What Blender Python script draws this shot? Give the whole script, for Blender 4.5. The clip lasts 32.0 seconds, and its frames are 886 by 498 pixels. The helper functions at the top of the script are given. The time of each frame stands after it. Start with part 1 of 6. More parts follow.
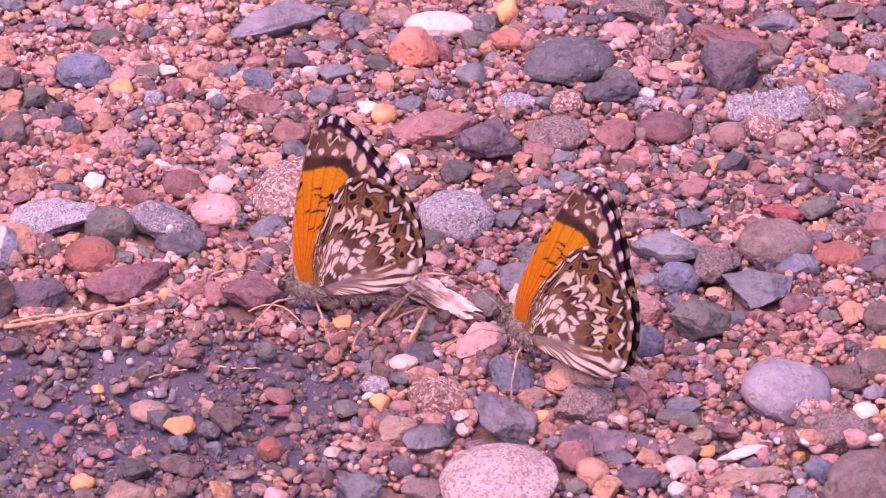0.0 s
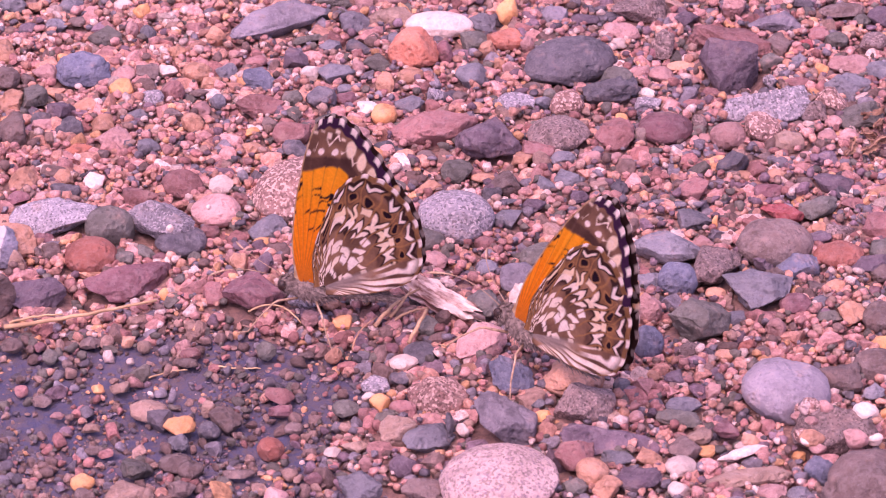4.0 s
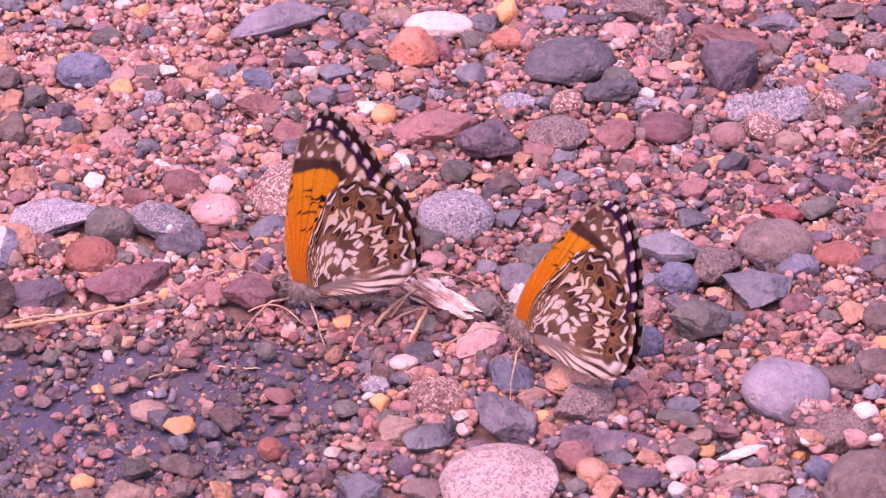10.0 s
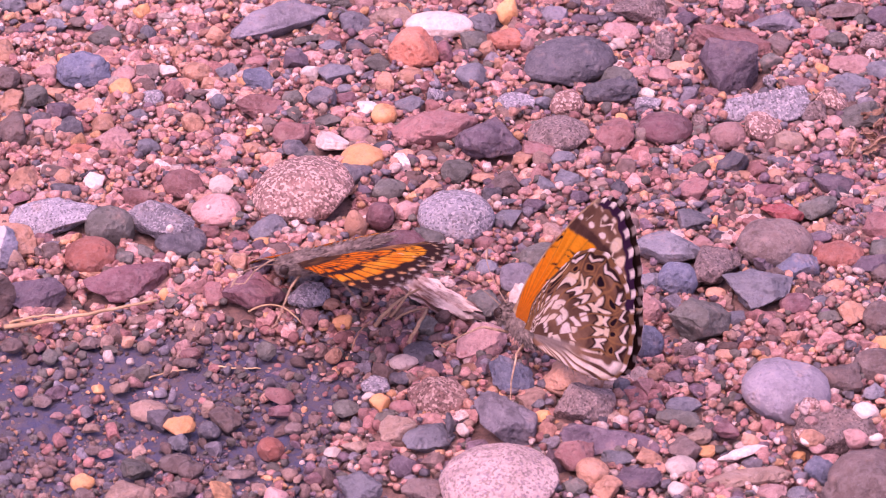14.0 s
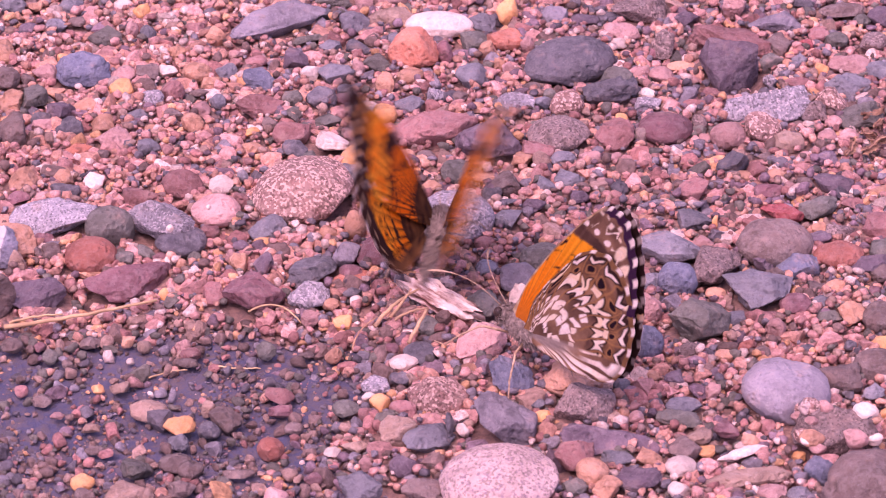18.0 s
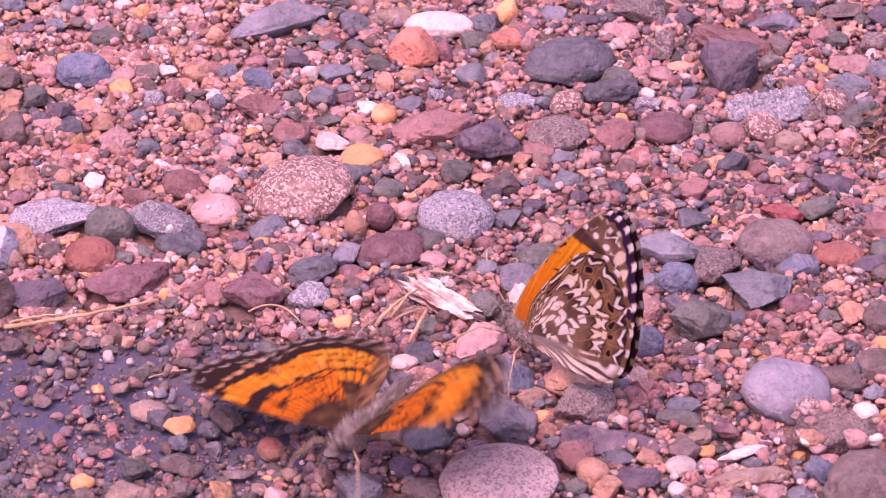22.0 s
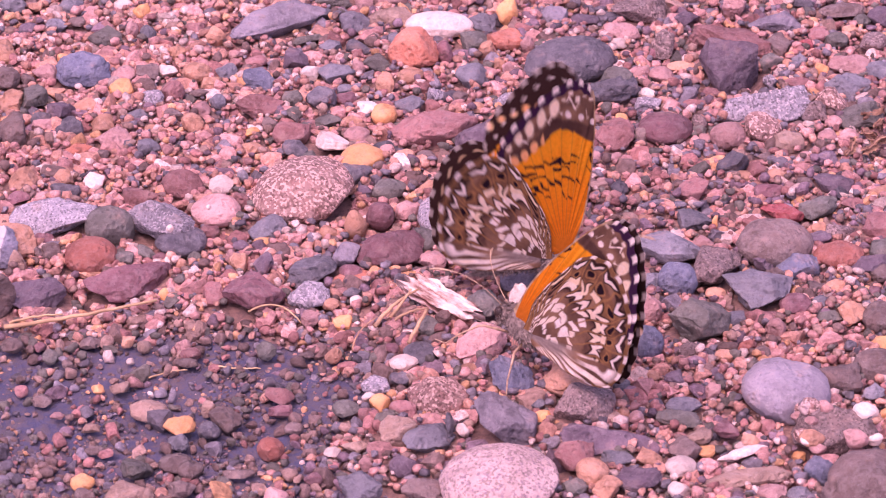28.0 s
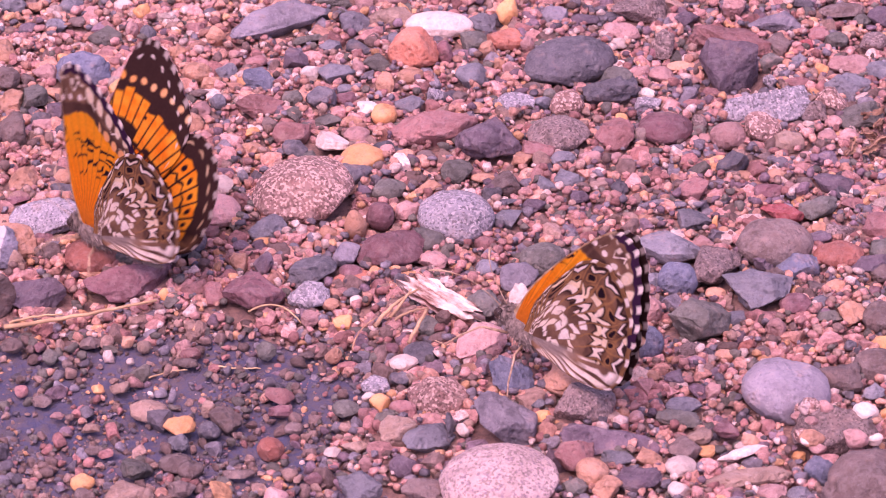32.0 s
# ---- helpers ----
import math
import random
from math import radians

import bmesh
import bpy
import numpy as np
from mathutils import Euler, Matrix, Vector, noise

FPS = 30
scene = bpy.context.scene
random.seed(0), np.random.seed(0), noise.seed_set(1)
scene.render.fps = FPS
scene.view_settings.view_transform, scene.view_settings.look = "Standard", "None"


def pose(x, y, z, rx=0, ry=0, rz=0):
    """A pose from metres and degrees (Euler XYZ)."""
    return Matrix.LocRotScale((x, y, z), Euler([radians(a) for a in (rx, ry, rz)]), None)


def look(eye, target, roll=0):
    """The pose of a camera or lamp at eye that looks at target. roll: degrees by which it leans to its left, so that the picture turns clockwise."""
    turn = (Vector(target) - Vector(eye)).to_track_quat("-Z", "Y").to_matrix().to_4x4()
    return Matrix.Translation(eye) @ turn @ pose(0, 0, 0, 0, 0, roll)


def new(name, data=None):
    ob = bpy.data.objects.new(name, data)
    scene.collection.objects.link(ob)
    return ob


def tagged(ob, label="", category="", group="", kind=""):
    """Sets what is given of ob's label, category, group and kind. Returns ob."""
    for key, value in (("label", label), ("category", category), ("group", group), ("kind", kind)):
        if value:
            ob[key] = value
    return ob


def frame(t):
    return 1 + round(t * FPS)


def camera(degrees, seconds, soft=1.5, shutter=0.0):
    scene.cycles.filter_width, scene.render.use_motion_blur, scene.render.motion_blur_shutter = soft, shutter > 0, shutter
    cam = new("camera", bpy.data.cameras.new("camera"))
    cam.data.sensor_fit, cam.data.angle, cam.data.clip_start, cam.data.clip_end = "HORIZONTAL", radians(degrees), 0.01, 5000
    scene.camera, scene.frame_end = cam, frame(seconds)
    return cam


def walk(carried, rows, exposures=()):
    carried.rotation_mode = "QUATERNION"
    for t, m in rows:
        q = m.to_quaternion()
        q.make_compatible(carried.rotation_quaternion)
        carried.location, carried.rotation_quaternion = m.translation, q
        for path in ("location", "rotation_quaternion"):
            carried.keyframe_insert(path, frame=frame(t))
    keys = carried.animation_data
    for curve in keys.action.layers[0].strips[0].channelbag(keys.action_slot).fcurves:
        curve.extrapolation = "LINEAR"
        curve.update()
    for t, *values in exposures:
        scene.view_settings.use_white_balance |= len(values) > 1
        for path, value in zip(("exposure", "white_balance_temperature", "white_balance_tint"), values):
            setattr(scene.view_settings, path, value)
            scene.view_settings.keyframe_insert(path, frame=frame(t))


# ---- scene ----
MM = 0.001

# ---- camera: a long lens on a rest, close over the gravel ----
cam = camera(11.75, 32.0, soft=1.05, shutter=0.6)
EYE, AIM = (0.0, -0.33922, 0.21197), (0.0, 0.0, 0.0)
cam.data.dof.use_dof, cam.data.dof.focus_distance, cam.data.dof.aperture_fstop = True, 0.406, 190
walk(cam, [(0.0, look(EYE, AIM)), (32.0, look(EYE, AIM))],
     exposures=[(0.0, 0.86, 7320, 79), (32.0, 0.86, 7320, 79)])

# ---- light: a bright hazy sky, the veiled sun high over the camera's shoulder ----
SUN_UP, SUN_TURN = 66, 215
world = bpy.data.worlds.new("sky")
scene.world = world
world.use_nodes = True
wn = world.node_tree
sky = wn.nodes.new("ShaderNodeTexSky")
sky.sky_type, sky.sun_disc = "NISHITA", False
sky.sun_elevation, sky.sun_rotation = radians(SUN_UP), radians(SUN_TURN)
sky.dust_density = 3.0
wn.nodes["Background"].inputs["Strength"].default_value = 0.15
wn.links.new(sky.outputs["Color"], wn.nodes["Background"].inputs["Color"])
sun = new("sun", bpy.data.lights.new("sun", "SUN"))
sun.data.energy, sun.data.angle, sun.data.color = 1.25, radians(50), (1.0, 0.93, 0.86)
sun.matrix_world = look((math.sin(radians(SUN_TURN)) * math.cos(radians(SUN_UP)),
                         math.cos(radians(SUN_TURN)) * math.cos(radians(SUN_UP)),
                         math.sin(radians(SUN_UP))), (0, 0, 0))


# ---- materials ----
def shader(name, rough=0.7, spec=0.4):
    m = bpy.data.materials.new(name)
    m.use_nodes = True
    b = m.node_tree.nodes["Principled BSDF"]
    b.inputs["Roughness"].default_value = rough
    b.inputs["Specular IOR Level"].default_value = spec
    return m, m.node_tree, b


def node(nt, kind, **values):
    n = nt.nodes.new(kind)
    for key, value in values.items():
        n.inputs[key.replace("_", " ")].default_value = value
    return n


def mix(nt, factor, a, b, blend="MIX"):
    n = nt.nodes.new("ShaderNodeMix")
    n.data_type, n.blend_type = "RGBA", blend
    for socket, value in ((n.inputs[0], factor), (n.inputs[6], a), (n.inputs[7], b)):
        if hasattr(value, "node"):
            nt.links.new(value, socket)
        else:
            socket.default_value = value
    return n.outputs[2]


def ramp(nt, source, stops):
    n = nt.nodes.new("ShaderNodeValToRGB")
    els = n.color_ramp.elements
    while len(els) < len(stops):
        els.new(0.5)
    for e, (at, value) in zip(els, stops):
        e.position = at
        e.color = (value, value, value, 1) if isinstance(value, float) else value
    nt.links.new(source, n.inputs[0])
    return n.outputs[0]


def noise_tex(nt, scale, detail=4.0, rough=0.6, vector=None):
    n = node(nt, "ShaderNodeTexNoise", Scale=scale, Detail=detail, Roughness=rough)
    if vector is not None:
        nt.links.new(vector, n.inputs["Vector"])
    return n.outputs["Fac"]


def bumped(nt, b, height, strength=0.4, distance=0.0002):
    n = node(nt, "ShaderNodeBump", Strength=strength, Distance=distance)
    nt.links.new(height, n.inputs["Height"])
    nt.links.new(n.outputs["Normal"], b.inputs["Normal"])


def shifted(nt):
    """Object coordinates moved by a random amount, so that no two stones share a grain."""
    co, info = nt.nodes.new("ShaderNodeTexCoord"), nt.nodes.new("ShaderNodeObjectInfo")
    add = nt.nodes.new("ShaderNodeVectorMath")
    add.operation = "ADD"
    nt.links.new(co.outputs["Object"], add.inputs[0])
    nt.links.new(info.outputs["Random"], add.inputs[1])
    return add.outputs[0], info.outputs["Random"]


def rgb(c, k=1.0):
    return (min(c[0] * k, 0.95), min(c[1] * k, 0.95), min(c[2] * k, 0.95), 1)


def stone_material(name, base, spots=None, spread=0.0, grain=4200, rough=0.62, band=None, words="", relief=0.0011):
    """A stone: stains, mineral grains, pits, and sand stuck to it."""
    m, nt, b = shader(name, rough, 0.3)
    at, chance = shifted(nt)
    big = noise_tex(nt, 210, 4, 0.65, at)
    fine = noise_tex(nt, 1100, 6, 0.72, at)
    grit = noise_tex(nt, 4600, 3, 0.7, at)
    col = mix(nt, ramp(nt, big, [(0.34, 0.0), (0.66, 1.0)]), rgb(base, 0.62), rgb(base, 1.22))
    col = mix(nt, ramp(nt, fine, [(0.44, 0.0), (0.66, 0.75)]), col, rgb([0.5 * v + 0.06 for v in base], 1.75))
    col = mix(nt, ramp(nt, grit, [(0.32, 0.5), (0.44, 0.0)]), col, rgb(base, 0.5))
    col = mix(nt, ramp(nt, grit, [(0.62, 0.0), (0.72, 0.5)]), col, rgb([0.6 * v + 0.16 for v in base], 1.5))
    if spots is not None:
        v = node(nt, "ShaderNodeTexVoronoi", Scale=grain)
        nt.links.new(at, v.inputs["Vector"])
        cell = nt.nodes.new("ShaderNodeSeparateColor")
        nt.links.new(v.outputs["Color"], cell.inputs[0])
        col = mix(nt, ramp(nt, cell.outputs[0], [(1 - spread - 0.1, 0.0), (1 - spread + 0.1, 1.0)]), col, rgb(spots))
        col = mix(nt, ramp(nt, cell.outputs[1], [(0.76, 0.0), (0.86, 0.75)]), col, rgb(base, 0.4))
    if band is not None:
        w = node(nt, "ShaderNodeTexWave", Scale=110, Distortion=6.0, Detail=2.0)
        nt.links.new(at, w.inputs["Vector"])
        col = mix(nt, ramp(nt, w.outputs["Fac"], [(0.7, 0.0), (0.85, 1.0)]), col, rgb(band))
    dark = noise_tex(nt, 620, 3, 0.6, at)
    col = mix(nt, ramp(nt, dark, [(0.30, 0.6), (0.40, 0.0)]), col, rgb(base, 0.42))
    dust = noise_tex(nt, 420, 5, 0.7, at)
    col = mix(nt, ramp(nt, dust, [(0.56, 0.0), (0.70, 0.5)]), col, (0.40, 0.27, 0.24, 1))
    hue = node(nt, "ShaderNodeHueSaturation", Saturation=1.0)
    nt.links.new(col, hue.inputs["Color"])
    nt.links.new(ramp(nt, chance, [(0.0, 0.72), (1.0, 1.15)]), hue.inputs["Value"])
    nt.links.new(hue.outputs["Color"], b.inputs["Base Color"])
    nt.links.new(ramp(nt, fine, [(0.3, min(rough + 0.2, 1.0)), (0.7, rough - 0.12)]), b.inputs["Roughness"])
    # relief: dents, chipped pits and grit
    dent = noise_tex(nt, 520, 5, 0.62, at)
    pits = node(nt, "ShaderNodeTexVoronoi", Scale=1500)
    nt.links.new(at, pits.inputs["Vector"])
    pit = ramp(nt, pits.outputs["Distance"], [(0.0, 0.0), (0.42, 1.0)])
    height = mix(nt, 0.5, dent, fine)
    height = mix(nt, 0.22, height, pit)
    height = mix(nt, 0.18, height, grit)
    bumped(nt, b, height, 1.0, relief)
    m["words"] = words
    return m


SLATE = stone_material("slate_stone", (0.22, 0.225, 0.27), words="blue-grey")
BASALT = stone_material("basalt_stone", (0.14, 0.135, 0.165), rough=0.5, words="dark grey")
OLIVE = stone_material("olive_stone", (0.17, 0.165, 0.155), words="greenish grey")
PURPLE = stone_material("purple_stone", (0.19, 0.14, 0.185), words="dull purple")
LAVENDER = stone_material("lavender_stone", (0.265, 0.245, 0.30), words="pale lavender-grey", relief=0.0008)
ROSE = stone_material("rose_stone", (0.40, 0.19, 0.19), words="dusty rose")
MAROON = stone_material("maroon_stone", (0.25, 0.115, 0.135), rough=0.5, words="dark maroon", relief=0.0008)
PINK = stone_material("pink_stone", (0.60, 0.34, 0.33), words="pale pink")
PEACH = stone_material("peach_stone", (0.64, 0.34, 0.235), words="peach-coloured")
AMBER = stone_material("amber_stone", (0.92, 0.41, 0.18), rough=0.42, words="amber orange", relief=0.0005)
RUST = stone_material("rust_stone", (0.60, 0.22, 0.15), rough=0.42, words="rust-red translucent", relief=0.0007)
CRIMSON = stone_material("crimson_stone", (0.60, 0.15, 0.16), words="crimson")
BRICK = stone_material("brick_stone", (0.52, 0.19, 0.15), words="brick-red pitted")
QUARTZ = stone_material("quartz_stone", (0.78, 0.63, 0.58), rough=0.4, words="milky white", relief=0.0005)
BROWN = stone_material("brown_stone", (0.21, 0.15, 0.145), words="dull brown")
TAN = stone_material("tan_stone", (0.42, 0.28, 0.23), words="warm tan")
BLUE = stone_material("blue_stone", (0.16, 0.185, 0.27), words="slate-blue")
PINK_GRANITE = stone_material("pink_granite", (0.40, 0.22, 0.20), (0.80, 0.55, 0.50), 0.40, 4600, words="grainy pink granite", relief=0.0014)
GREY_GRANITE = stone_material("grey_granite", (0.33, 0.315, 0.37), (0.50, 0.46, 0.51), 0.28, 5600, words="speckled grey granite")
BROWN_GRANITE = stone_material("brown_granite", (0.25, 0.18, 0.18), (0.40, 0.30, 0.29), 0.25, 5600, words="speckled brown granite")
PALE_GRANITE = stone_material("pale_granite", (0.68, 0.50, 0.49), (0.36, 0.26, 0.31), 0.14, 4800, words="pinkish granite blotched with grey", relief=0.0007)
BANDED = stone_material("banded_stone", (0.22, 0.23, 0.31), band=(0.6, 0.55, 0.58), words="blue-grey stone with pale bands")


def tinted_material(name, rough=0.65, wet=0.0):
    """For joined gravel: the tone is stored stone by stone."""
    m, nt, b = shader(name, rough, 0.35 + wet)
    tone = nt.nodes.new("ShaderNodeVertexColor")
    tone.layer_name = "tone"
    geo = nt.nodes.new("ShaderNodeNewGeometry")
    co = nt.nodes.new("ShaderNodeTexCoord")
    fine = noise_tex(nt, 1700, 5, 0.75, co.outputs["Object"])
    col = mix(nt, ramp(nt, fine, [(0.36, 0.0), (0.64, 1.0)]), (0.62, 0.58, 0.58, 1), (1.22, 1.2, 1.2, 1))
    col = mix(nt, 1.0, tone.outputs["Color"], col, "MULTIPLY")
    isl = ramp(nt, geo.outputs["Random Per Island"], [(0.0, 0.7), (1.0, 1.25)])
    hue = node(nt, "ShaderNodeHueSaturation", Saturation=1.0)
    nt.links.new(col, hue.inputs["Color"])
    nt.links.new(isl, hue.inputs["Value"])
    nt.links.new(hue.outputs["Color"], b.inputs["Base Color"])
    bumped(nt, b, fine, 0.9, 0.0005)
    return m


GRAVEL = tinted_material("gravel")
WET_GRAVEL = tinted_material("wet_gravel", 0.45, 0.15)


def earth_material():
    m, nt, b = shader("sand", 0.85, 0.25)
    co = nt.nodes.new("ShaderNodeTexCoord")
    big = noise_tex(nt, 90, 4, 0.6, co.outputs["Object"])
    fine = noise_tex(nt, 1500, 6, 0.75, co.outputs["Object"])
    col = mix(nt, ramp(nt, big, [(0.35, 0.0), (0.65, 1.0)]), (0.32, 0.19, 0.165, 1), (0.52, 0.31, 0.26, 1))
    col = mix(nt, ramp(nt, fine, [(0.35, 0.0), (0.65, 1.0)]), col, (0.19, 0.125, 0.12, 1))
    nt.links.new(col, b.inputs["Base Color"])
    bumped(nt, b, fine, 0.9, 0.0005)
    return m


def mud_material():
    m, nt, b = shader("wet_mud", 0.4, 0.35)
    co = nt.nodes.new("ShaderNodeTexCoord")
    big = noise_tex(nt, 120, 4, 0.6, co.outputs["Object"])
    fine = noise_tex(nt, 1300, 6, 0.7, co.outputs["Object"])
    # the blue in both tones paints in the sky's reflection on wet mud
    col = mix(nt, ramp(nt, big, [(0.35, 0.0), (0.68, 1.0)]), (0.062, 0.074, 0.15, 1), (0.10, 0.10, 0.165, 1))
    col = mix(nt, ramp(nt, fine, [(0.42, 0.0), (0.66, 0.9)]), col, (0.16, 0.12, 0.115, 1))
    nt.links.new(col, b.inputs["Base Color"])
    nt.links.new(ramp(nt, big, [(0.3, 0.42), (0.7, 0.7)]), b.inputs["Roughness"])
    bumped(nt, b, fine, 0.9, 0.0005)
    return m


SAND, MUD = earth_material(), mud_material()


def plain_material(name, base, dark, scale=900, rough=0.6, stretch=(1, 1, 1), share=(0.35, 0.68)):
    m, nt, b = shader(name, rough, 0.3)
    co = nt.nodes.new("ShaderNodeTexCoord")
    mp = node(nt, "ShaderNodeMapping", Scale=stretch)
    nt.links.new(co.outputs["Object"], mp.inputs["Vector"])
    f = noise_tex(nt, scale, 5, 0.65, mp.outputs["Vector"])
    nt.links.new(mix(nt, ramp(nt, f, [(share[0], 0.0), (share[1], 1.0)]), rgb(dark), rgb(base)), b.inputs["Base Color"])
    bumped(nt, b, f, 0.5, 0.0002)
    return m


STEM = plain_material("dry_brown_stem", (0.66, 0.42, 0.25), (0.22, 0.13, 0.09), 700, stretch=(0.25, 1, 1))
STRAW = plain_material("dry_straw", (0.72, 0.52, 0.30), (0.36, 0.22, 0.13), 700, stretch=(0.25, 1, 1))
CHIP = plain_material("bleached_bark", (0.86, 0.70, 0.64), (0.26, 0.13, 0.11), 1000, stretch=(0.2, 1, 1), share=(0.40, 0.58))
LITTER = plain_material("brown_leaf_litter", (0.62, 0.36, 0.22), (0.20, 0.10, 0.08), 800)
FUR = plain_material("grey_brown_fur", (0.36, 0.29, 0.26), (0.13, 0.10, 0.095), 2500, 0.9)
LEG = plain_material("tan_leg", (0.60, 0.42, 0.29), (0.30, 0.19, 0.13), 2500, 0.6)
EYE_BROWN = plain_material("eye", (0.06, 0.035, 0.03), (0.03, 0.02, 0.02), 900, 0.2)


def wing_material():
    """Scaled wings: the pattern is stored in the mesh; light shines through a little."""
    m, nt, b = shader("wing_scales", 0.9, 0.06)
    tone = nt.nodes.new("ShaderNodeVertexColor")
    tone.layer_name = "tone"
    co = nt.nodes.new("ShaderNodeTexCoord")
    f = noise_tex(nt, 3500, 3, 0.6, co.outputs["Object"])
    col = mix(nt, 1.0, tone.outputs["Color"], ramp(nt, f, [(0.3, 0.82), (0.7, 1.0)]), "MULTIPLY")
    nt.links.new(col, b.inputs["Base Color"])
    tr = nt.nodes.new("ShaderNodeBsdfTranslucent")
    nt.links.new(col, tr.inputs["Color"])
    blend = nt.nodes.new("ShaderNodeMixShader")
    blend.inputs[0].default_value = 0.32
    nt.links.new(b.outputs[0], blend.inputs[1])
    nt.links.new(tr.outputs[0], blend.inputs[2])
    nt.links.new(blend.outputs[0], nt.nodes["Material Output"].inputs["Surface"])
    bumped(nt, b, f, 0.3, 0.00008)
    return m


WING = wing_material()


# ---- mesh helpers ----
def ico(level):
    bm = bmesh.new()
    bmesh.ops.create_icosphere(bm, subdivisions=level, radius=1.0)
    v = np.array([q.co[:] for q in bm.verts])
    f = np.array([[q.index for q in p.verts] for p in bm.faces])
    bm.free()
    return v, f


ICO1, ICO2, ICO3, ICO4, ICO5 = ico(1), ico(2), ico(3), ico(4), ico(5)


def mesh_of(name, verts, faces, material, smooth=True, tones=None):
    """A mesh from arrays of vertices and equal-sided faces."""
    me = bpy.data.meshes.new(name)
    faces = np.asarray(faces, dtype=np.int32)
    n, k = faces.shape
    me.vertices.add(len(verts))
    me.vertices.foreach_set("co", np.asarray(verts, dtype=np.float32).ravel())
    me.loops.add(n * k)
    me.loops.foreach_set("vertex_index", faces.ravel())
    me.polygons.add(n)
    me.polygons.foreach_set("loop_start", np.arange(0, n * k, k, dtype=np.int32))
    me.polygons.foreach_set("use_smooth", np.full(n, smooth))
    me.update(calc_edges=True)
    me.validate()
    if tones is not None:
        layer = me.color_attributes.new("tone", "FLOAT_COLOR", "POINT")
        rgba = np.ones((len(verts), 4), dtype=np.float32)
        rgba[:, :3] = tones
        layer.data.foreach_set("color", rgba.ravel())
    me.materials.append(material)
    return me


def part(name, bm, material, parent, label=""):
    me = bm
    if isinstance(bm, bmesh.types.BMesh):
        me = bpy.data.meshes.new(name)
        for p in bm.faces:
            p.smooth = True
        bm.to_mesh(me)
        bm.free()
        me.materials.append(material)
    ob = new(name, me)
    ob.parent = parent
    return tagged(ob, label)


def tube(points, radii, sides=7):
    """A closed tube through points; arrays of vertices and four-sided faces."""
    pts = [Vector(p) for p in points]
    verts, faces = [], []
    for i, p in enumerate(pts):
        along = (pts[min(i + 1, len(pts) - 1)] - pts[max(i - 1, 0)]).normalized()
        side = along.cross(Vector((0.13, 0.21, 1))).normalized()
        up = side.cross(along)
        for s in range(sides):
            t = 2 * math.pi * s / sides
            verts.append(p + (side * math.cos(t) + up * math.sin(t)) * radii[i])
    for i in range(len(pts) - 1):
        for s in range(sides):
            a, c = i * sides + s, i * sides + (s + 1) % sides
            faces.append((a, c, c + sides, a + sides))
    for ring in (0, len(pts) - 1):
        verts.append(pts[ring])
        m = len(verts) - 1
        for s in range(0, sides):
            a, c = ring * sides + s, ring * sides + (s + 1) % sides
            faces.append((a, c, m, m))
    return np.array([v[:] for v in verts]), faces


def tube_mesh(name, points, radii, material, sides=7):
    bm = bmesh.new()
    verts, faces = tube(points, radii, sides)
    vs = [bm.verts.new(v) for v in verts]
    for q in faces:
        ids = list(dict.fromkeys(q))
        bm.faces.new([vs[i] for i in ids])
    bmesh.ops.recalc_face_normals(bm, faces=bm.faces)
    me = bpy.data.meshes.new(name)
    for p in bm.faces:
        p.smooth = True
    bm.to_mesh(me)
    bm.free()
    me.materials.append(material)
    return me


def bent(a, b, sag, n=9, wobble=0.0, seed=0):
    """Points from a to b that bow by sag and wobble a little."""
    rng = random.Random(seed)
    a, b, sag = Vector(a), Vector(b), Vector(sag)
    out = []
    for i in range(n):
        t = i / (n - 1)
        p = a.lerp(b, t) + sag * (4 * t * (1 - t))
        out.append(p + Vector((rng.uniform(-1, 1), rng.uniform(-1, 1), rng.uniform(-1, 1))) * wobble)
    return out


# ---- the ground: one sheet to the horizon, with a muddy hollow ----
def mud_depth(x, y):
    """1 in the wet hollow, 0 on the dry gravel; x and y in mm."""
    edge = -13.2 + 1.0 * np.sin(x * 0.27 + 1.0) + 0.7 * np.sin(x * 0.6) - 0.12 * np.maximum(x + 22, 0)
    right = -7.0 + 2.0 * np.sin(y * 0.25)
    return 1 / (1 + np.exp((y - edge) * 0.9)) * 1 / (1 + np.exp((x - right) * 0.6))


def ground_height(x, y):
    """mm above zero at x, y in mm."""
    bumps = 0.45 * np.sin(x * 0.33 + 0.5 * np.sin(y * 0.21)) * np.sin(y * 0.27 + 0.8) + 0.2 * np.sin(x * 0.9 + y * 0.7) * np.sin(y * 1.1 - x * 0.4)
    near = np.exp(-(x ** 2 + y ** 2) / 160 ** 2)
    return bumps * near * (1 - 0.6 * mud_depth(x, y)) - 0.9 * mud_depth(x, y) - 0.3


def sheet(name, xs, ys, height, material):
    gx, gy = np.meshgrid(xs, ys)
    verts = np.stack([gx, gy, height(gx, gy)], -1).reshape(-1, 3) * MM
    w = len(xs)
    i, j = np.meshgrid(np.arange(len(xs) - 1), np.arange(len(ys) - 1))
    a = (j * w + i).ravel()
    return new(name, mesh_of(name, verts, np.stack([a, a + 1, a + w + 1, a + w], -1), material))


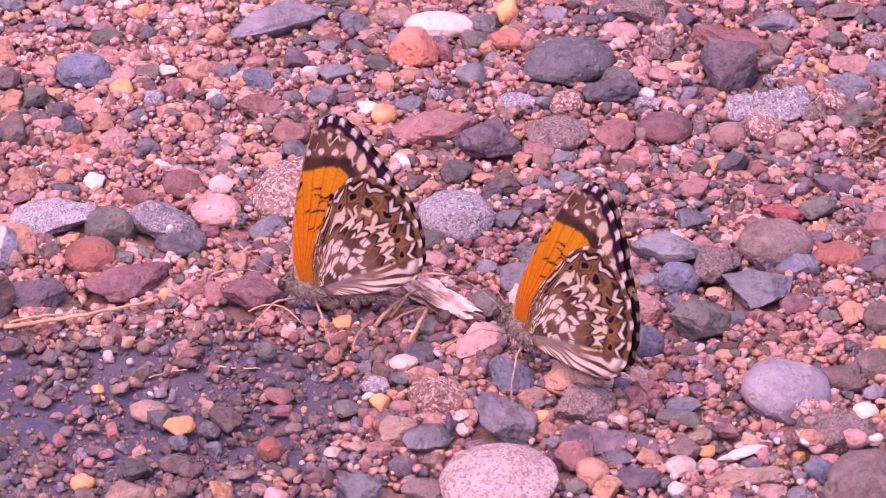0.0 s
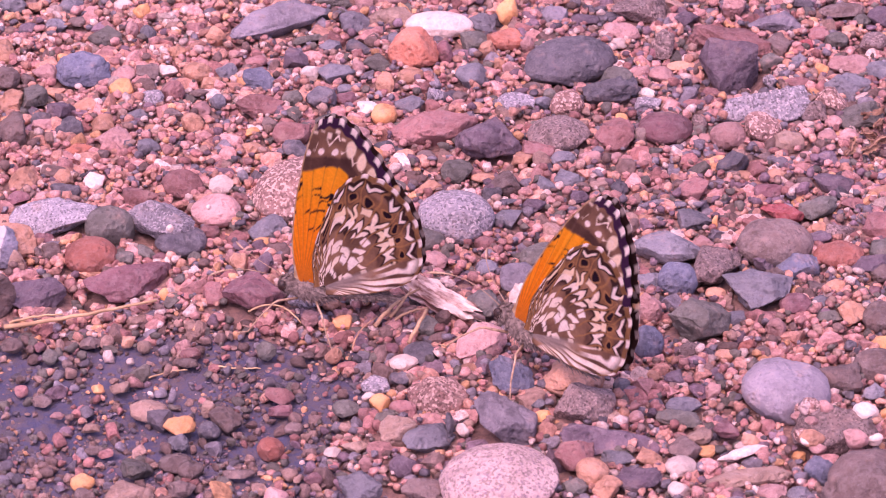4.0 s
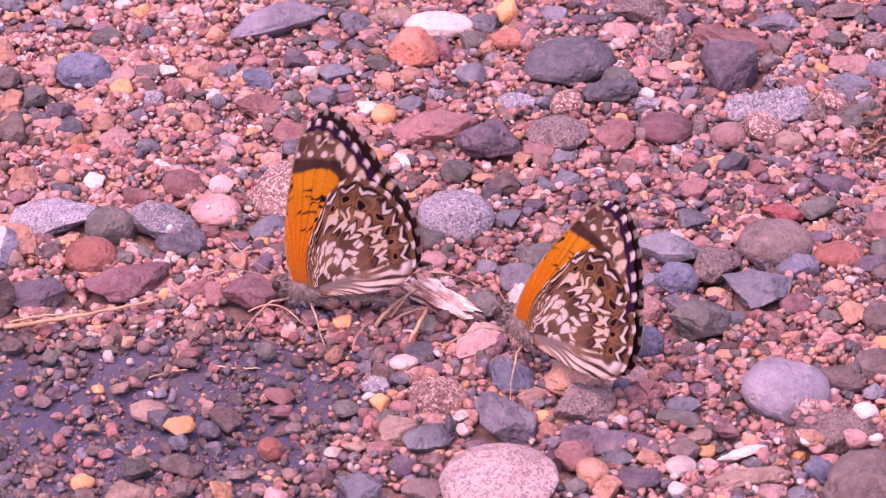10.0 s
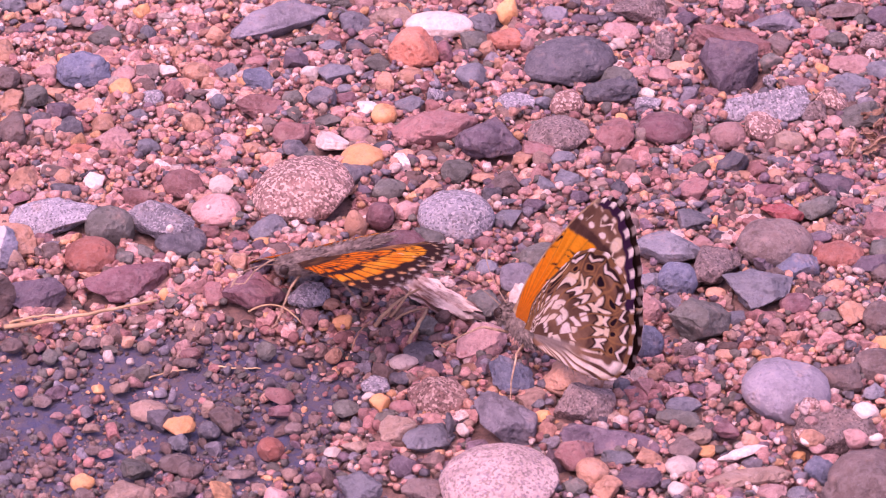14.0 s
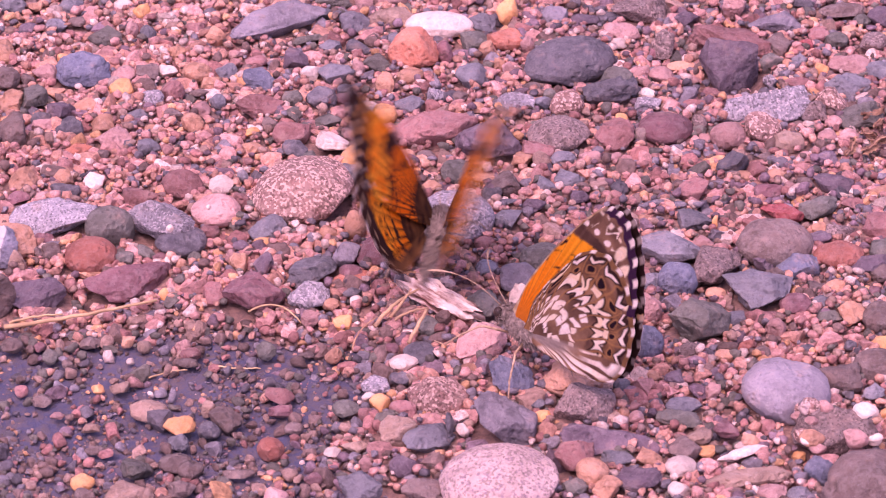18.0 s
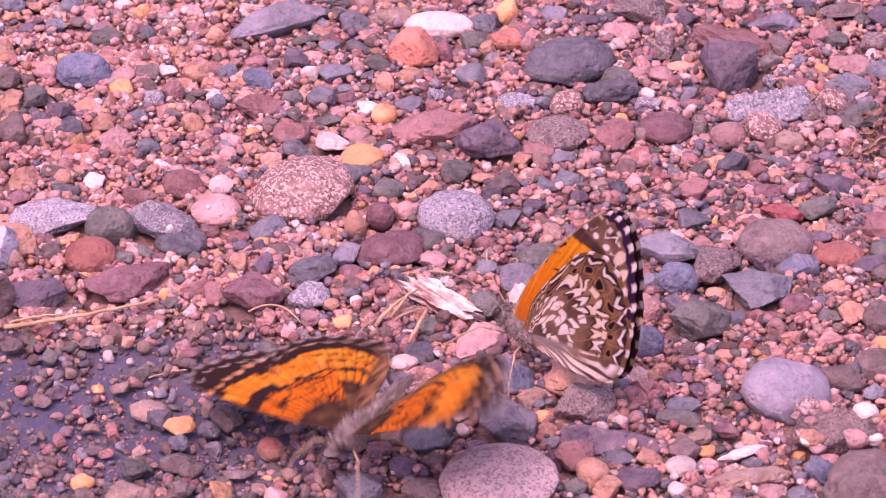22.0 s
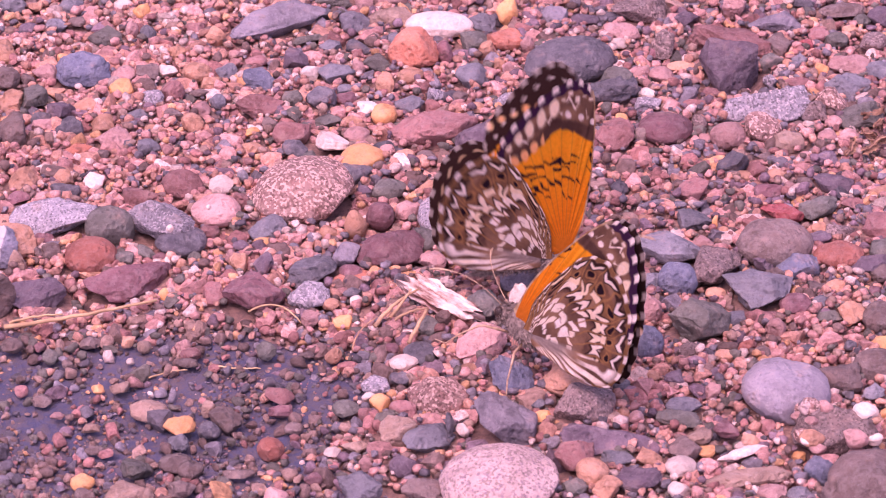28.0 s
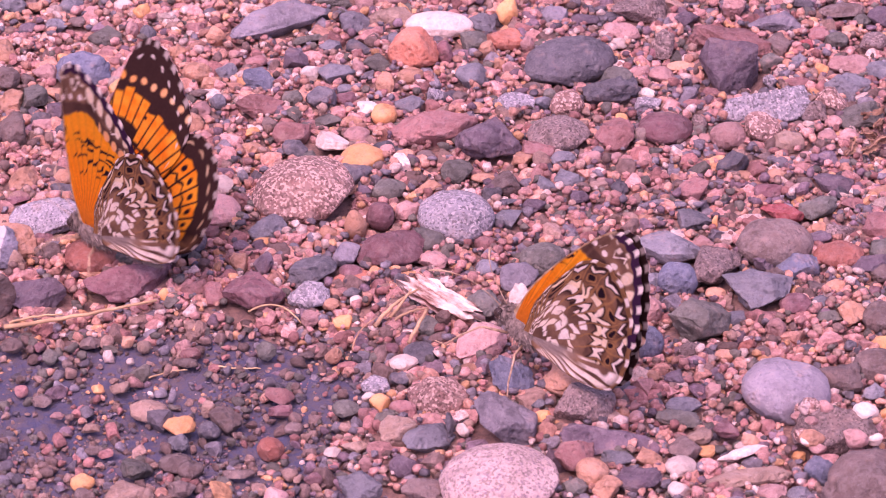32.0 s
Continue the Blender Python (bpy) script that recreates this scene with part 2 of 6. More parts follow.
def build_ground():
    near = np.arange(-120, 120.1, 1.5)
    far = 120 * 1.35 ** np.arange(1, 46)
    line = np.concatenate([-far[::-1], near, far])
    ob = sheet("ground", line, line, ground_height, SAND)
    tagged(ob, "reddish sandy ground under the gravel", "ground", kind="structure")
    mud = sheet("mud", np.arange(-75, 3, 0.6), np.arange(-75, -2, 0.6),
                lambda x, y: -0.55 + 0.14 * np.sin(x * 0.5 + np.sin(y * 0.4)) * np.sin(y * 0.45 + 1)
                + 0.05 * np.sin(x * 2.1 + y) * np.sin(y * 2.4 - x) - 2.5 * (1 - np.clip(mud_depth(x, y) * 1.5, 0, 1)), MUD)
    tagged(mud, "smooth wet blue-grey mud between the pebbles", "mud", kind="structure")


# ---- stones ----
FOOT = []
STONE_RNG = np.random.RandomState(11)
NAMES = {"rock": "angular", "cobble": "rounded", "egg": "smooth rounded"}


def lattice(p, seed):
    """Smooth noise from -1 to 1 at points p."""
    i = np.floor(p)
    f = p - i
    f = f * f * (3 - 2 * f)
    out = 0.0
    for dx in (0, 1):
        for dy in (0, 1):
            for dz in (0, 1):
                h = np.sin((i[:, 0] + dx) * 12.9898 + (i[:, 1] + dy) * 78.233 + (i[:, 2] + dz) * 37.719 + seed * 4.137) * 43758.5453
                h = h - np.floor(h)
                out = out + h * (f[:, 0] if dx else 1 - f[:, 0]) * (f[:, 1] if dy else 1 - f[:, 1]) * (f[:, 2] if dz else 1 - f[:, 2])
    return out * 2 - 1


def stone_shape(rng, base, cuts, depth, rough, lumps=0.16, crag=0.0):
    """A unit stone: a ball cut by planes, swollen unevenly, then roughened at three sizes."""
    v = base.copy()
    for _ in range(cuts):
        n = rng.normal(size=3)
        n /= np.linalg.norm(n)
        over = np.maximum(v @ n - rng.uniform(*depth), 0)
        v -= over[:, None] * n * 0.94
    k, ph = rng.normal(size=(4, 3)) * 1.7, rng.uniform(0, 6, 4)
    swell = 1 + rough * sum(np.sin(v @ k[i] + ph[i]) for i in range(4)) / 2
    k2, ph2 = rng.normal(size=(5, 3)) * 6, rng.uniform(0, 6, 5)
    swell = swell + rough * lumps * sum(np.sin(v @ k2[i] + ph2[i]) for i in range(5))
    if crag:
        seed = rng.uniform(0, 90)
        chips = np.abs(lattice(v * 2.3 + seed, seed)) + 0.55 * np.abs(lattice(v * 5.1 - seed, seed + 3))
        swell = swell + crag * (0.45 - chips) + crag * 0.22 * lattice(v * 11.0 + seed, seed + 7) + crag * 0.10 * lattice(v * 23.0, seed + 9)
    v = v * swell[:, None]
    v /= np.abs(v).max(axis=0)
    return v


def lay_stone(form, x, y, a, b, c, turn, material):
    rng = STONE_RNG
    full, tall = {"rock": (1.06, 1.24), "cobble": (1.03, 1.12), "egg": (1.0, 1.0)}[form]
    a, b, c = a * full, b * full, c * (tall if c < 0.7 * b else 0.92)
    v, f = ICO5 if a > 2.2 else ICO4 if a > 1.2 else ICO3
    if form == "rock":
        v = stone_shape(rng, v, 15, (0.40, 0.76), 0.055, 0.20, 0.13)
    elif form == "egg":
        v = stone_shape(rng, v, 5, (0.80, 0.96), 0.045, 0.10, 0.03)
    elif rng.uniform() < 0.3:
        v = stone_shape(rng, v, 7, (0.62, 0.94), 0.07, 0.12, 0.07)
    else:
        v = stone_shape(rng, v, 14, (0.46, 0.84), 0.06, 0.20, 0.13)
    v = v * np.array([a, b, c]) * MM
    kind = "stone" if a > 1.6 else "pebble"
    ob = new(kind, mesh_of(kind, v, f, material))
    ob.matrix_world = pose(x * MM, y * MM, 0.5 * c * MM, rng.uniform(-4, 4), rng.uniform(-4, 4), turn)
    label = NAMES[form] + " " + material["words"] + " " + kind + " bedded in the gravel"
    tagged(ob, label, kind, "stones of the gravel bed" if kind == "stone" else "pebbles of the gravel bed")
    FOOT.append((x, y, a, b, radians(turn), c))


def rock(x, y, a, b, c, turn, material):
    lay_stone("rock", x, y, a, b, c, turn, material)


def cobble(x, y, a, b, c, turn, material):
    lay_stone("cobble", x, y, a, b, c, turn, material)


def egg(x, y, a, b, c, turn, material):
    lay_stone("egg", x, y, a, b, c, turn, material)


def stones_far():
    cobble(-5.4, 47.6, 1.84, 0.95, 0.53, 0, PINK)
    cobble(-10.9, 47.1, 2.15, 1.51, 0.84, 0, OLIVE)
    cobble(36.7, 46.7, 1.22, 1.08, 0.60, 0, BASALT)
    cobble(-32.8, 46.6, 1.22, 1.16, 0.65, 0, QUARTZ)
    cobble(-8.2, 46.6, 1.07, 1.02, 0.88, 0, PINK)
    cobble(-41.6, 46.2, 0.83, 0.73, 0.41, 0, PEACH)
    cobble(-38.0, 46.1, 1.53, 1.42, 0.79, 0, SLATE)
    cobble(-43.7, 45.7, 1.47, 1.39, 1.01, 0, SLATE)
    cobble(37.1, 44.8, 0.91, 0.86, 0.48, 0, OLIVE)
    cobble(40.4, 44.7, 2.59, 1.51, 0.84, 0, BROWN)
    cobble(20.2, 44.7, 3.36, 2.15, 1.20, 0, BROWN_GRANITE)
    cobble(-35.4, 44.6, 1.07, 1.01, 0.69, 0, PINK)
    cobble(29.5, 44.5, 1.28, 1.22, 2.41, 0, PINK)
    cobble(-12.1, 44.3, 1.07, 1.01, 0.64, 0, SLATE)
    cobble(-30.5, 44.3, 0.98, 0.93, 1.20, 0, AMBER)
    cobble(-43.3, 44.2, 0.73, 0.69, 0.38, 0, PEACH)
    cobble(6.6, 43.8, 1.22, 1.16, 1.65, 0, AMBER)
    cobble(23.6, 43.6, 0.91, 0.86, 0.48, 0, PINK)
    cobble(11.4, 43.6, 1.67, 1.50, 0.83, 0, LAVENDER)
    cobble(44.5, 43.5, 1.52, 1.45, 0.87, 0, PURPLE)
    cobble(24.8, 43.5, 1.37, 1.30, 0.96, 0, PURPLE)
    cobble(-5.0, 43.4, 2.59, 1.93, 1.07, 0, TAN)
    cobble(14.4, 43.2, 1.52, 1.07, 0.60, 0, PURPLE)
    cobble(42.6, 43.1, 1.06, 1.01, 0.64, 0, OLIVE)
    cobble(-37.2, 43.0, 0.97, 0.86, 0.48, 0, BROWN)
    cobble(4.1, 42.5, 1.82, 1.41, 0.79, 0, SLATE)
    rock(33.8, 42.2, 3.08, 1.90, 1.06, 15, LAVENDER)
    rock(-17.2, 42.2, 4.97, 2.28, 1.27, 22, LAVENDER)
    cobble(-39.2, 42.2, 1.21, 1.15, 0.89, 0, SLATE)
    cobble(-8.8, 42.0, 1.82, 1.71, 0.95, 0, BASALT)
    egg(-0.4, 41.8, 3.49, 2.14, 1.19, 0, QUARTZ)
    cobble(-11.2, 41.6, 0.76, 0.64, 0.36, 0, PEACH)
    cobble(-41.7, 41.4, 1.45, 1.20, 0.66, 0, PURPLE)
    cobble(-25.0, 41.1, 1.30, 1.24, 0.98, 0, ROSE)
    cobble(41.1, 41.0, 0.85, 0.81, 0.86, 0, PEACH)
    cobble(18.0, 40.6, 1.82, 1.49, 0.83, 0, PINK)
    cobble(-31.5, 40.5, 0.82, 0.78, 1.34, 0, PINK)
    cobble(-33.9, 39.9, 1.81, 1.58, 0.88, 0, OLIVE)
    cobble(37.9, 39.8, 1.21, 1.15, 0.79, 0, ROSE)
    cobble(-29.7, 39.8, 0.85, 0.80, 1.14, 0, SLATE)
    cobble(-13.5, 39.5, 1.68, 0.77, 0.43, 15, OLIVE)
    cobble(39.4, 39.1, 1.36, 1.06, 0.59, 0, OLIVE)
    cobble(-22.8, 39.0, 1.06, 1.00, 1.67, 0, PEACH)
    cobble(6.2, 39.0, 1.96, 1.62, 0.90, 0, RUST)
    cobble(2.8, 38.7, 1.63, 1.55, 0.89, 0, OLIVE)
    cobble(-4.8, 38.6, 1.21, 1.15, 0.79, 0, SLATE)
    cobble(17.5, 38.4, 1.05, 0.93, 0.52, 0, QUARTZ)
    cobble(43.2, 38.4, 1.57, 1.49, 1.07, 0, BROWN_GRANITE)
    rock(28.4, 38.2, 4.65, 2.29, 1.28, -15, ROSE)
    cobble(-11.1, 37.9, 1.35, 1.06, 0.59, 0, SLATE)
    rock(36.5, 37.9, 0.75, 0.72, 0.97, 0, CRIMSON)
    rock(8.6, 37.7, 0.84, 0.80, 1.18, 0, PINK)
    cobble(33.7, 37.3, 1.80, 1.70, 0.94, 0, BROWN)
    cobble(-8.6, 37.1, 1.95, 1.48, 0.82, 0, BASALT)
    cobble(22.1, 37.1, 1.51, 1.43, 1.93, 0, BROWN_GRANITE)
    cobble(4.4, 36.9, 0.75, 0.71, 1.16, 0, PEACH)
    cobble(21.5, 36.7, 0.90, 0.86, 0.71, 0, MAROON)
    cobble(-26.4, 36.4, 1.05, 1.00, 1.07, 0, PEACH)
    cobble(-20.7, 36.2, 0.81, 0.77, 0.66, 0, PINK)
    cobble(0.3, 36.0, 1.14, 1.08, 1.44, 0, MAROON)
    cobble(-2.8, 35.8, 2.64, 2.51, 2.36, 0, RUST)
    cobble(-44.2, 35.6, 1.86, 1.77, 1.47, 0, PEACH)
    cobble(-41.8, 35.0, 0.57, 0.54, 0.74, 0, QUARTZ)
    cobble(-37.9, 34.9, 0.66, 0.63, 0.79, 0, AMBER)
    rock(-15.0, 34.5, 1.65, 1.56, 1.25, 0, PURPLE)
    cobble(35.5, 34.5, 0.90, 0.85, 0.91, 0, SLATE)
    cobble(-18.8, 34.5, 1.20, 1.05, 0.59, 0, ROSE)
    cobble(32.6, 34.3, 1.35, 1.28, 1.16, 0, OLIVE)
    cobble(-6.7, 34.2, 1.49, 1.42, 0.86, 0, OLIVE)
    cobble(40.4, 33.9, 2.24, 1.68, 0.94, 0, PINK)
    cobble(34.2, 33.8, 0.75, 0.71, 0.76, 0, PEACH)
    cobble(23.7, 33.7, 1.49, 0.84, 0.47, 0, PEACH)
    cobble(5.5, 33.4, 0.75, 0.71, 1.15, 0, PEACH)
    egg(12.6, 33.2, 4.85, 3.5, 2.2, 18, BASALT)
    cobble(20.8, 33.0, 0.60, 0.57, 0.61, 0, SLATE)
    cobble(-27.1, 32.9, 1.25, 1.18, 0.65, 0, QUARTZ)
    cobble(-8.4, 32.9, 0.69, 0.65, 1.16, 0, PINK)
    cobble(37.7, 32.8, 0.89, 0.85, 0.91, 0, AMBER)
    cobble(6.6, 32.7, 0.75, 0.71, 0.96, 0, PINK)
    cobble(43.4, 32.6, 1.64, 1.47, 0.82, 0, SLATE)
    cobble(-21.6, 32.4, 1.19, 1.13, 1.01, 0, SLATE)
    rock(-13.3, 32.3, 1.52, 1.10, 0.61, 34, QUARTZ)
    cobble(19.4, 32.3, 1.19, 1.13, 0.78, 0, PINK)
    cobble(-29.5, 32.1, 1.34, 1.27, 1.37, 0, BROWN)
    cobble(-24.4, 32.1, 1.40, 1.33, 1.22, 0, PEACH)
    cobble(-39.6, 32.0, 1.34, 1.27, 1.16, 0, PINK)
    cobble(-3.2, 31.9, 1.34, 1.27, 0.94, 0, PEACH)
    rock(-10.7, 31.9, 1.94, 1.84, 1.33, 0, SLATE)
    cobble(-31.7, 31.8, 1.34, 1.26, 0.70, 0, PINK)
    cobble(21.9, 31.8, 1.49, 1.26, 0.70, 0, PINK)
    cobble(24.4, 31.4, 1.19, 0.84, 0.47, 0, PINK)
    rock(28.8, 31.4, 3.25, 3.09, 3.31, 0, PURPLE)
    cobble(2.9, 31.2, 1.87, 1.78, 1.26, 0, SLATE)
    rock(-36.0, 31.2, 3.01, 2.44, 1.36, 9, BLUE)
    cobble(-41.0, 31.0, 0.80, 0.76, 0.82, 0, BROWN)
    rock(-18.2, 30.8, 1.84, 1.34, 0.74, 0, BLUE)
    cobble(-23.0, 30.7, 1.04, 0.96, 0.53, 0, PEACH)
    cobble(32.5, 30.5, 0.89, 0.85, 0.91, 0, GREY_GRANITE)
    cobble(-43.1, 30.4, 1.34, 1.27, 1.36, 0, BROWN)
    cobble(35.3, 30.4, 2.08, 0.92, 0.51, 0, ROSE)
    cobble(-5.5, 29.7, 1.19, 1.13, 1.21, 0, PEACH)
    cobble(39.9, 29.6, 2.37, 1.88, 1.04, 0, SLATE)
    cobble(41.0, 29.4, 1.18, 1.04, 0.58, 0, BROWN)
    cobble(8.6, 29.4, 1.04, 0.98, 0.62, 0, BROWN)
    cobble(17.0, 29.2, 1.78, 1.69, 1.81, 0, OLIVE)
    cobble(-9.8, 29.2, 1.03, 0.83, 0.46, 0, SLATE)
    cobble(-24.0, 28.8, 1.09, 0.58, 0.32, 0, BROWN)
    cobble(20.1, 28.6, 1.00, 0.83, 0.46, 0, QUARTZ)
    cobble(26.6, 28.6, 1.33, 0.83, 0.46, 0, ROSE)
    cobble(-38.2, 28.5, 1.03, 0.98, 0.62, 0, PEACH)
    cobble(-31.4, 28.3, 1.48, 1.40, 1.38, 0, AMBER)
    rock(16.6, 28.3, 2.81, 2.29, 1.27, 0, BASALT)
    cobble(-26.6, 28.2, 1.18, 1.12, 1.40, 0, ROSE)
    cobble(10.5, 28.1, 0.74, 0.70, 0.75, 0, OLIVE)
    cobble(-0.8, 27.9, 1.18, 1.12, 1.00, 0, GREY_GRANITE)
    cobble(1.7, 27.6, 0.88, 0.84, 0.69, 0, BROWN)
    cobble(43.8, 27.5, 0.74, 0.70, 0.54, 0, PEACH)
    cobble(-9.9, 27.2, 1.47, 1.04, 0.58, 0, MAROON)
    cobble(-28.6, 26.9, 1.24, 1.18, 1.18, 0, GREY_GRANITE)
    cobble(-14.6, 26.9, 1.24, 1.18, 1.18, 0, OLIVE)
    cobble(-40.3, 26.9, 1.62, 1.54, 1.28, 0, OLIVE)
    cobble(-33.2, 26.7, 0.82, 0.78, 0.49, 0, SLATE)
    cobble(-12.0, 26.7, 1.62, 1.54, 1.45, 0, BASALT)
    cobble(-22.1, 26.6, 0.82, 0.78, 0.92, 0, SLATE)


def stones_middle():
    cobble(24.7, 26.4, 1.76, 0.83, 0.46, 0, ROSE)
    cobble(-3.1, 26.4, 1.62, 1.45, 0.81, 0, SLATE)
    cobble(-42.1, 26.4, 1.47, 1.40, 0.84, 0, PEACH)
    cobble(38.0, 26.3, 1.77, 1.68, 1.60, 0, PINK_GRANITE)
    cobble(20.0, 26.2, 1.47, 1.24, 0.69, 0, GREY_GRANITE)
    cobble(9.7, 26.1, 0.88, 0.84, 0.90, 0, SLATE)
    cobble(7.4, 26.1, 2.21, 1.66, 0.92, 0, GREY_GRANITE)
    cobble(-17.9, 25.9, 2.41, 1.91, 1.06, 0, ROSE)
    cobble(12.2, 25.7, 1.76, 1.68, 1.47, 0, PINK_GRANITE)
    cobble(-35.0, 25.7, 1.23, 1.17, 0.88, 0, PEACH)
    cobble(3.4, 25.5, 0.88, 0.84, 0.77, 0, PEACH)
    cobble(16.0, 25.4, 0.73, 0.70, 0.75, 0, OLIVE)
    cobble(-31.3, 25.4, 0.73, 0.70, 0.75, 0, OLIVE)
    cobble(-7.4, 25.3, 1.17, 1.12, 0.77, 0, QUARTZ)
    cobble(-23.6, 25.0, 0.94, 0.89, 0.88, 0, PINK)
    rock(31.7, 25.0, 5.31, 2.60, 1.45, 18, GREY_GRANITE)
    cobble(-37.5, 24.3, 1.58, 1.50, 1.01, 0, PURPLE)
    cobble(-30.0, 24.2, 1.23, 0.83, 0.46, 0, SLATE)
    cobble(23.6, 24.2, 0.73, 0.70, 0.54, 0, PEACH)
    cobble(-26.3, 23.9, 1.02, 0.97, 0.84, 0, BROWN)
    cobble(36.3, 23.8, 1.32, 1.25, 1.34, 0, BROWN_GRANITE)
    egg(-5.8, 23.8, 1.38, 1.31, 1.24, 0, AMBER)
    cobble(17.3, 23.4, 0.73, 0.69, 0.62, 0, AMBER)
    cobble(41.0, 23.3, 2.55, 1.94, 1.08, 0, OLIVE)
    cobble(-8.9, 23.0, 1.02, 0.97, 0.75, 0, PEACH)
    cobble(13.6, 23.0, 0.79, 0.62, 0.34, 0, PEACH)
    cobble(-39.0, 22.9, 1.17, 1.11, 0.86, 0, BASALT)
    cobble(-11.1, 22.8, 1.96, 1.32, 0.73, 0, OLIVE)
    cobble(38.0, 22.7, 0.88, 0.83, 0.69, 0, PINK)
    cobble(-16.8, 22.3, 1.02, 0.97, 0.84, 0, BROWN)
    cobble(-33.0, 22.0, 1.31, 1.25, 1.13, 0, PEACH)
    cobble(-38.9, 22.0, 1.17, 1.11, 0.76, 0, PINK)
    cobble(-24.4, 22.0, 1.17, 1.11, 1.19, 0, PEACH)
    cobble(24.8, 21.9, 0.88, 0.83, 1.27, 0, BROWN_GRANITE)
    cobble(-28.2, 21.5, 0.87, 0.82, 0.46, 0, PEACH)
    rock(-35.9, 21.1, 1.75, 1.35, 0.75, 0, BASALT)
    egg(21.6, 21.0, 2.65, 2.51, 1.39, 0, MAROON)
    cobble(-18.6, 21.0, 0.87, 0.82, 0.46, 0, AMBER)
    cobble(-0.9, 20.9, 4.51, 2.62, 1.46, 11, ROSE)
    cobble(30.7, 20.5, 2.04, 1.94, 1.67, 0, PINK_GRANITE)
    cobble(-14.6, 20.3, 1.89, 1.80, 1.30, 0, ROSE)
    cobble(-8.3, 20.2, 1.31, 1.23, 0.68, 0, PINK)
    cobble(39.3, 20.0, 1.02, 0.97, 0.61, 0, PINK)
    cobble(25.3, 19.8, 0.73, 0.69, 0.53, 0, PINK)
    cobble(37.1, 19.8, 1.02, 0.97, 0.83, 0, PINK)
    egg(11.3, 19.7, 3.20, 2.75, 1.53, 0, BROWN_GRANITE)
    cobble(35.7, 19.6, 0.44, 0.41, 0.44, 0, RUST)
    cobble(19.0, 19.6, 0.73, 0.69, 1.12, 0, BROWN)
    cobble(-31.9, 19.5, 2.03, 1.64, 0.91, 0, PINK)
    cobble(16.2, 19.5, 2.32, 2.21, 1.28, 0, ROSE)
    egg(27.6, 19.5, 1.80, 1.71, 1.47, 0, PINK)
    cobble(-41.3, 19.4, 1.60, 1.52, 2.02, 0, BROWN)
    cobble(-20.2, 19.4, 0.87, 0.82, 0.45, 0, PEACH)
    cobble(15.7, 18.8, 0.72, 0.69, 0.53, 0, QUARTZ)
    rock(-11.1, 18.6, 2.32, 1.76, 0.98, 0, QUARTZ)
    cobble(33.4, 18.5, 1.59, 1.51, 1.30, 0, TAN)
    rock(4.6, 18.4, 3.31, 3.14, 2.46, 0, PURPLE)
    cobble(-5.7, 18.1, 1.45, 0.90, 0.50, 0, BASALT)
    cobble(22.3, 18.1, 1.01, 0.61, 0.34, 0, BASALT)
    cobble(-18.6, 17.9, 1.30, 1.02, 0.57, 0, PEACH)
    cobble(-22.8, 17.8, 0.58, 0.55, 0.78, 0, PEACH)
    cobble(-28.4, 17.7, 1.30, 1.24, 1.12, 0, SLATE)
    rock(-35.0, 17.7, 1.49, 0.84, 0.47, 27, RUST)
    cobble(-14.2, 17.6, 1.30, 1.24, 0.77, 0, BASALT)
    cobble(20.2, 17.3, 1.15, 0.90, 0.50, 0, OLIVE)
    cobble(9.4, 17.2, 1.88, 1.43, 0.79, 0, ROSE)
    cobble(-32.7, 16.9, 0.72, 0.69, 0.53, 0, BROWN)
    cobble(-5.4, 16.9, 0.87, 0.82, 0.88, 0, PINK)
    cobble(32.7, 16.7, 0.87, 0.82, 0.59, 0, ROSE)
    cobble(-3.6, 16.3, 1.01, 0.96, 0.74, 0, PEACH)
    cobble(-1.6, 16.3, 0.92, 0.88, 0.65, 0, BROWN)
    cobble(31.0, 16.2, 0.86, 0.82, 0.68, 0, BROWN)
    cobble(16.3, 16.2, 0.86, 0.81, 0.45, 0, PINK)
    cobble(34.8, 16.2, 0.86, 0.81, 0.45, 0, PINK)
    cobble(11.4, 15.9, 1.44, 0.97, 0.54, 0, SLATE)
    cobble(-12.7, 15.9, 1.15, 0.97, 0.54, 0, OLIVE)
    cobble(36.8, 15.9, 1.58, 0.97, 0.54, 0, PURPLE)
    rock(7.5, 15.6, 1.30, 1.23, 1.04, 0, PEACH)
    cobble(14.1, 15.5, 1.15, 1.09, 0.97, 0, PINK)
    egg(-7.8, 15.4, 2.30, 2.15, 1.20, 0, AMBER)
    rock(27.9, 14.6, 1.72, 1.64, 1.22, 0, BASALT)
    cobble(-38.2, 14.0, 1.00, 0.73, 0.40, 0, QUARTZ)
    cobble(30.0, 13.7, 1.15, 1.01, 0.56, 0, ROSE)
    cobble(27.7, 13.5, 1.29, 0.81, 0.45, 0, BASALT)
    cobble(1.3, 13.1, 1.58, 1.50, 0.98, 0, OLIVE)
    cobble(-3.0, 12.9, 0.72, 0.68, 0.52, 0, PINK)
    cobble(31.7, 12.6, 1.00, 0.95, 0.60, 0, PEACH)
    cobble(-8.6, 12.5, 2.00, 1.90, 1.43, 0, BASALT)
    cobble(-19.1, 12.5, 0.57, 0.54, 0.77, 0, SLATE)
    cobble(4.1, 12.5, 1.43, 0.81, 0.45, 0, PEACH)
    cobble(28.6, 12.5, 0.86, 0.81, 0.45, 0, PEACH)
    cobble(-36.0, 12.3, 1.14, 1.09, 0.84, 0, PEACH)
    cobble(12.0, 11.9, 1.57, 1.41, 0.78, 0, SLATE)
    cobble(15.1, 11.5, 0.86, 0.81, 0.67, 0, PINK)
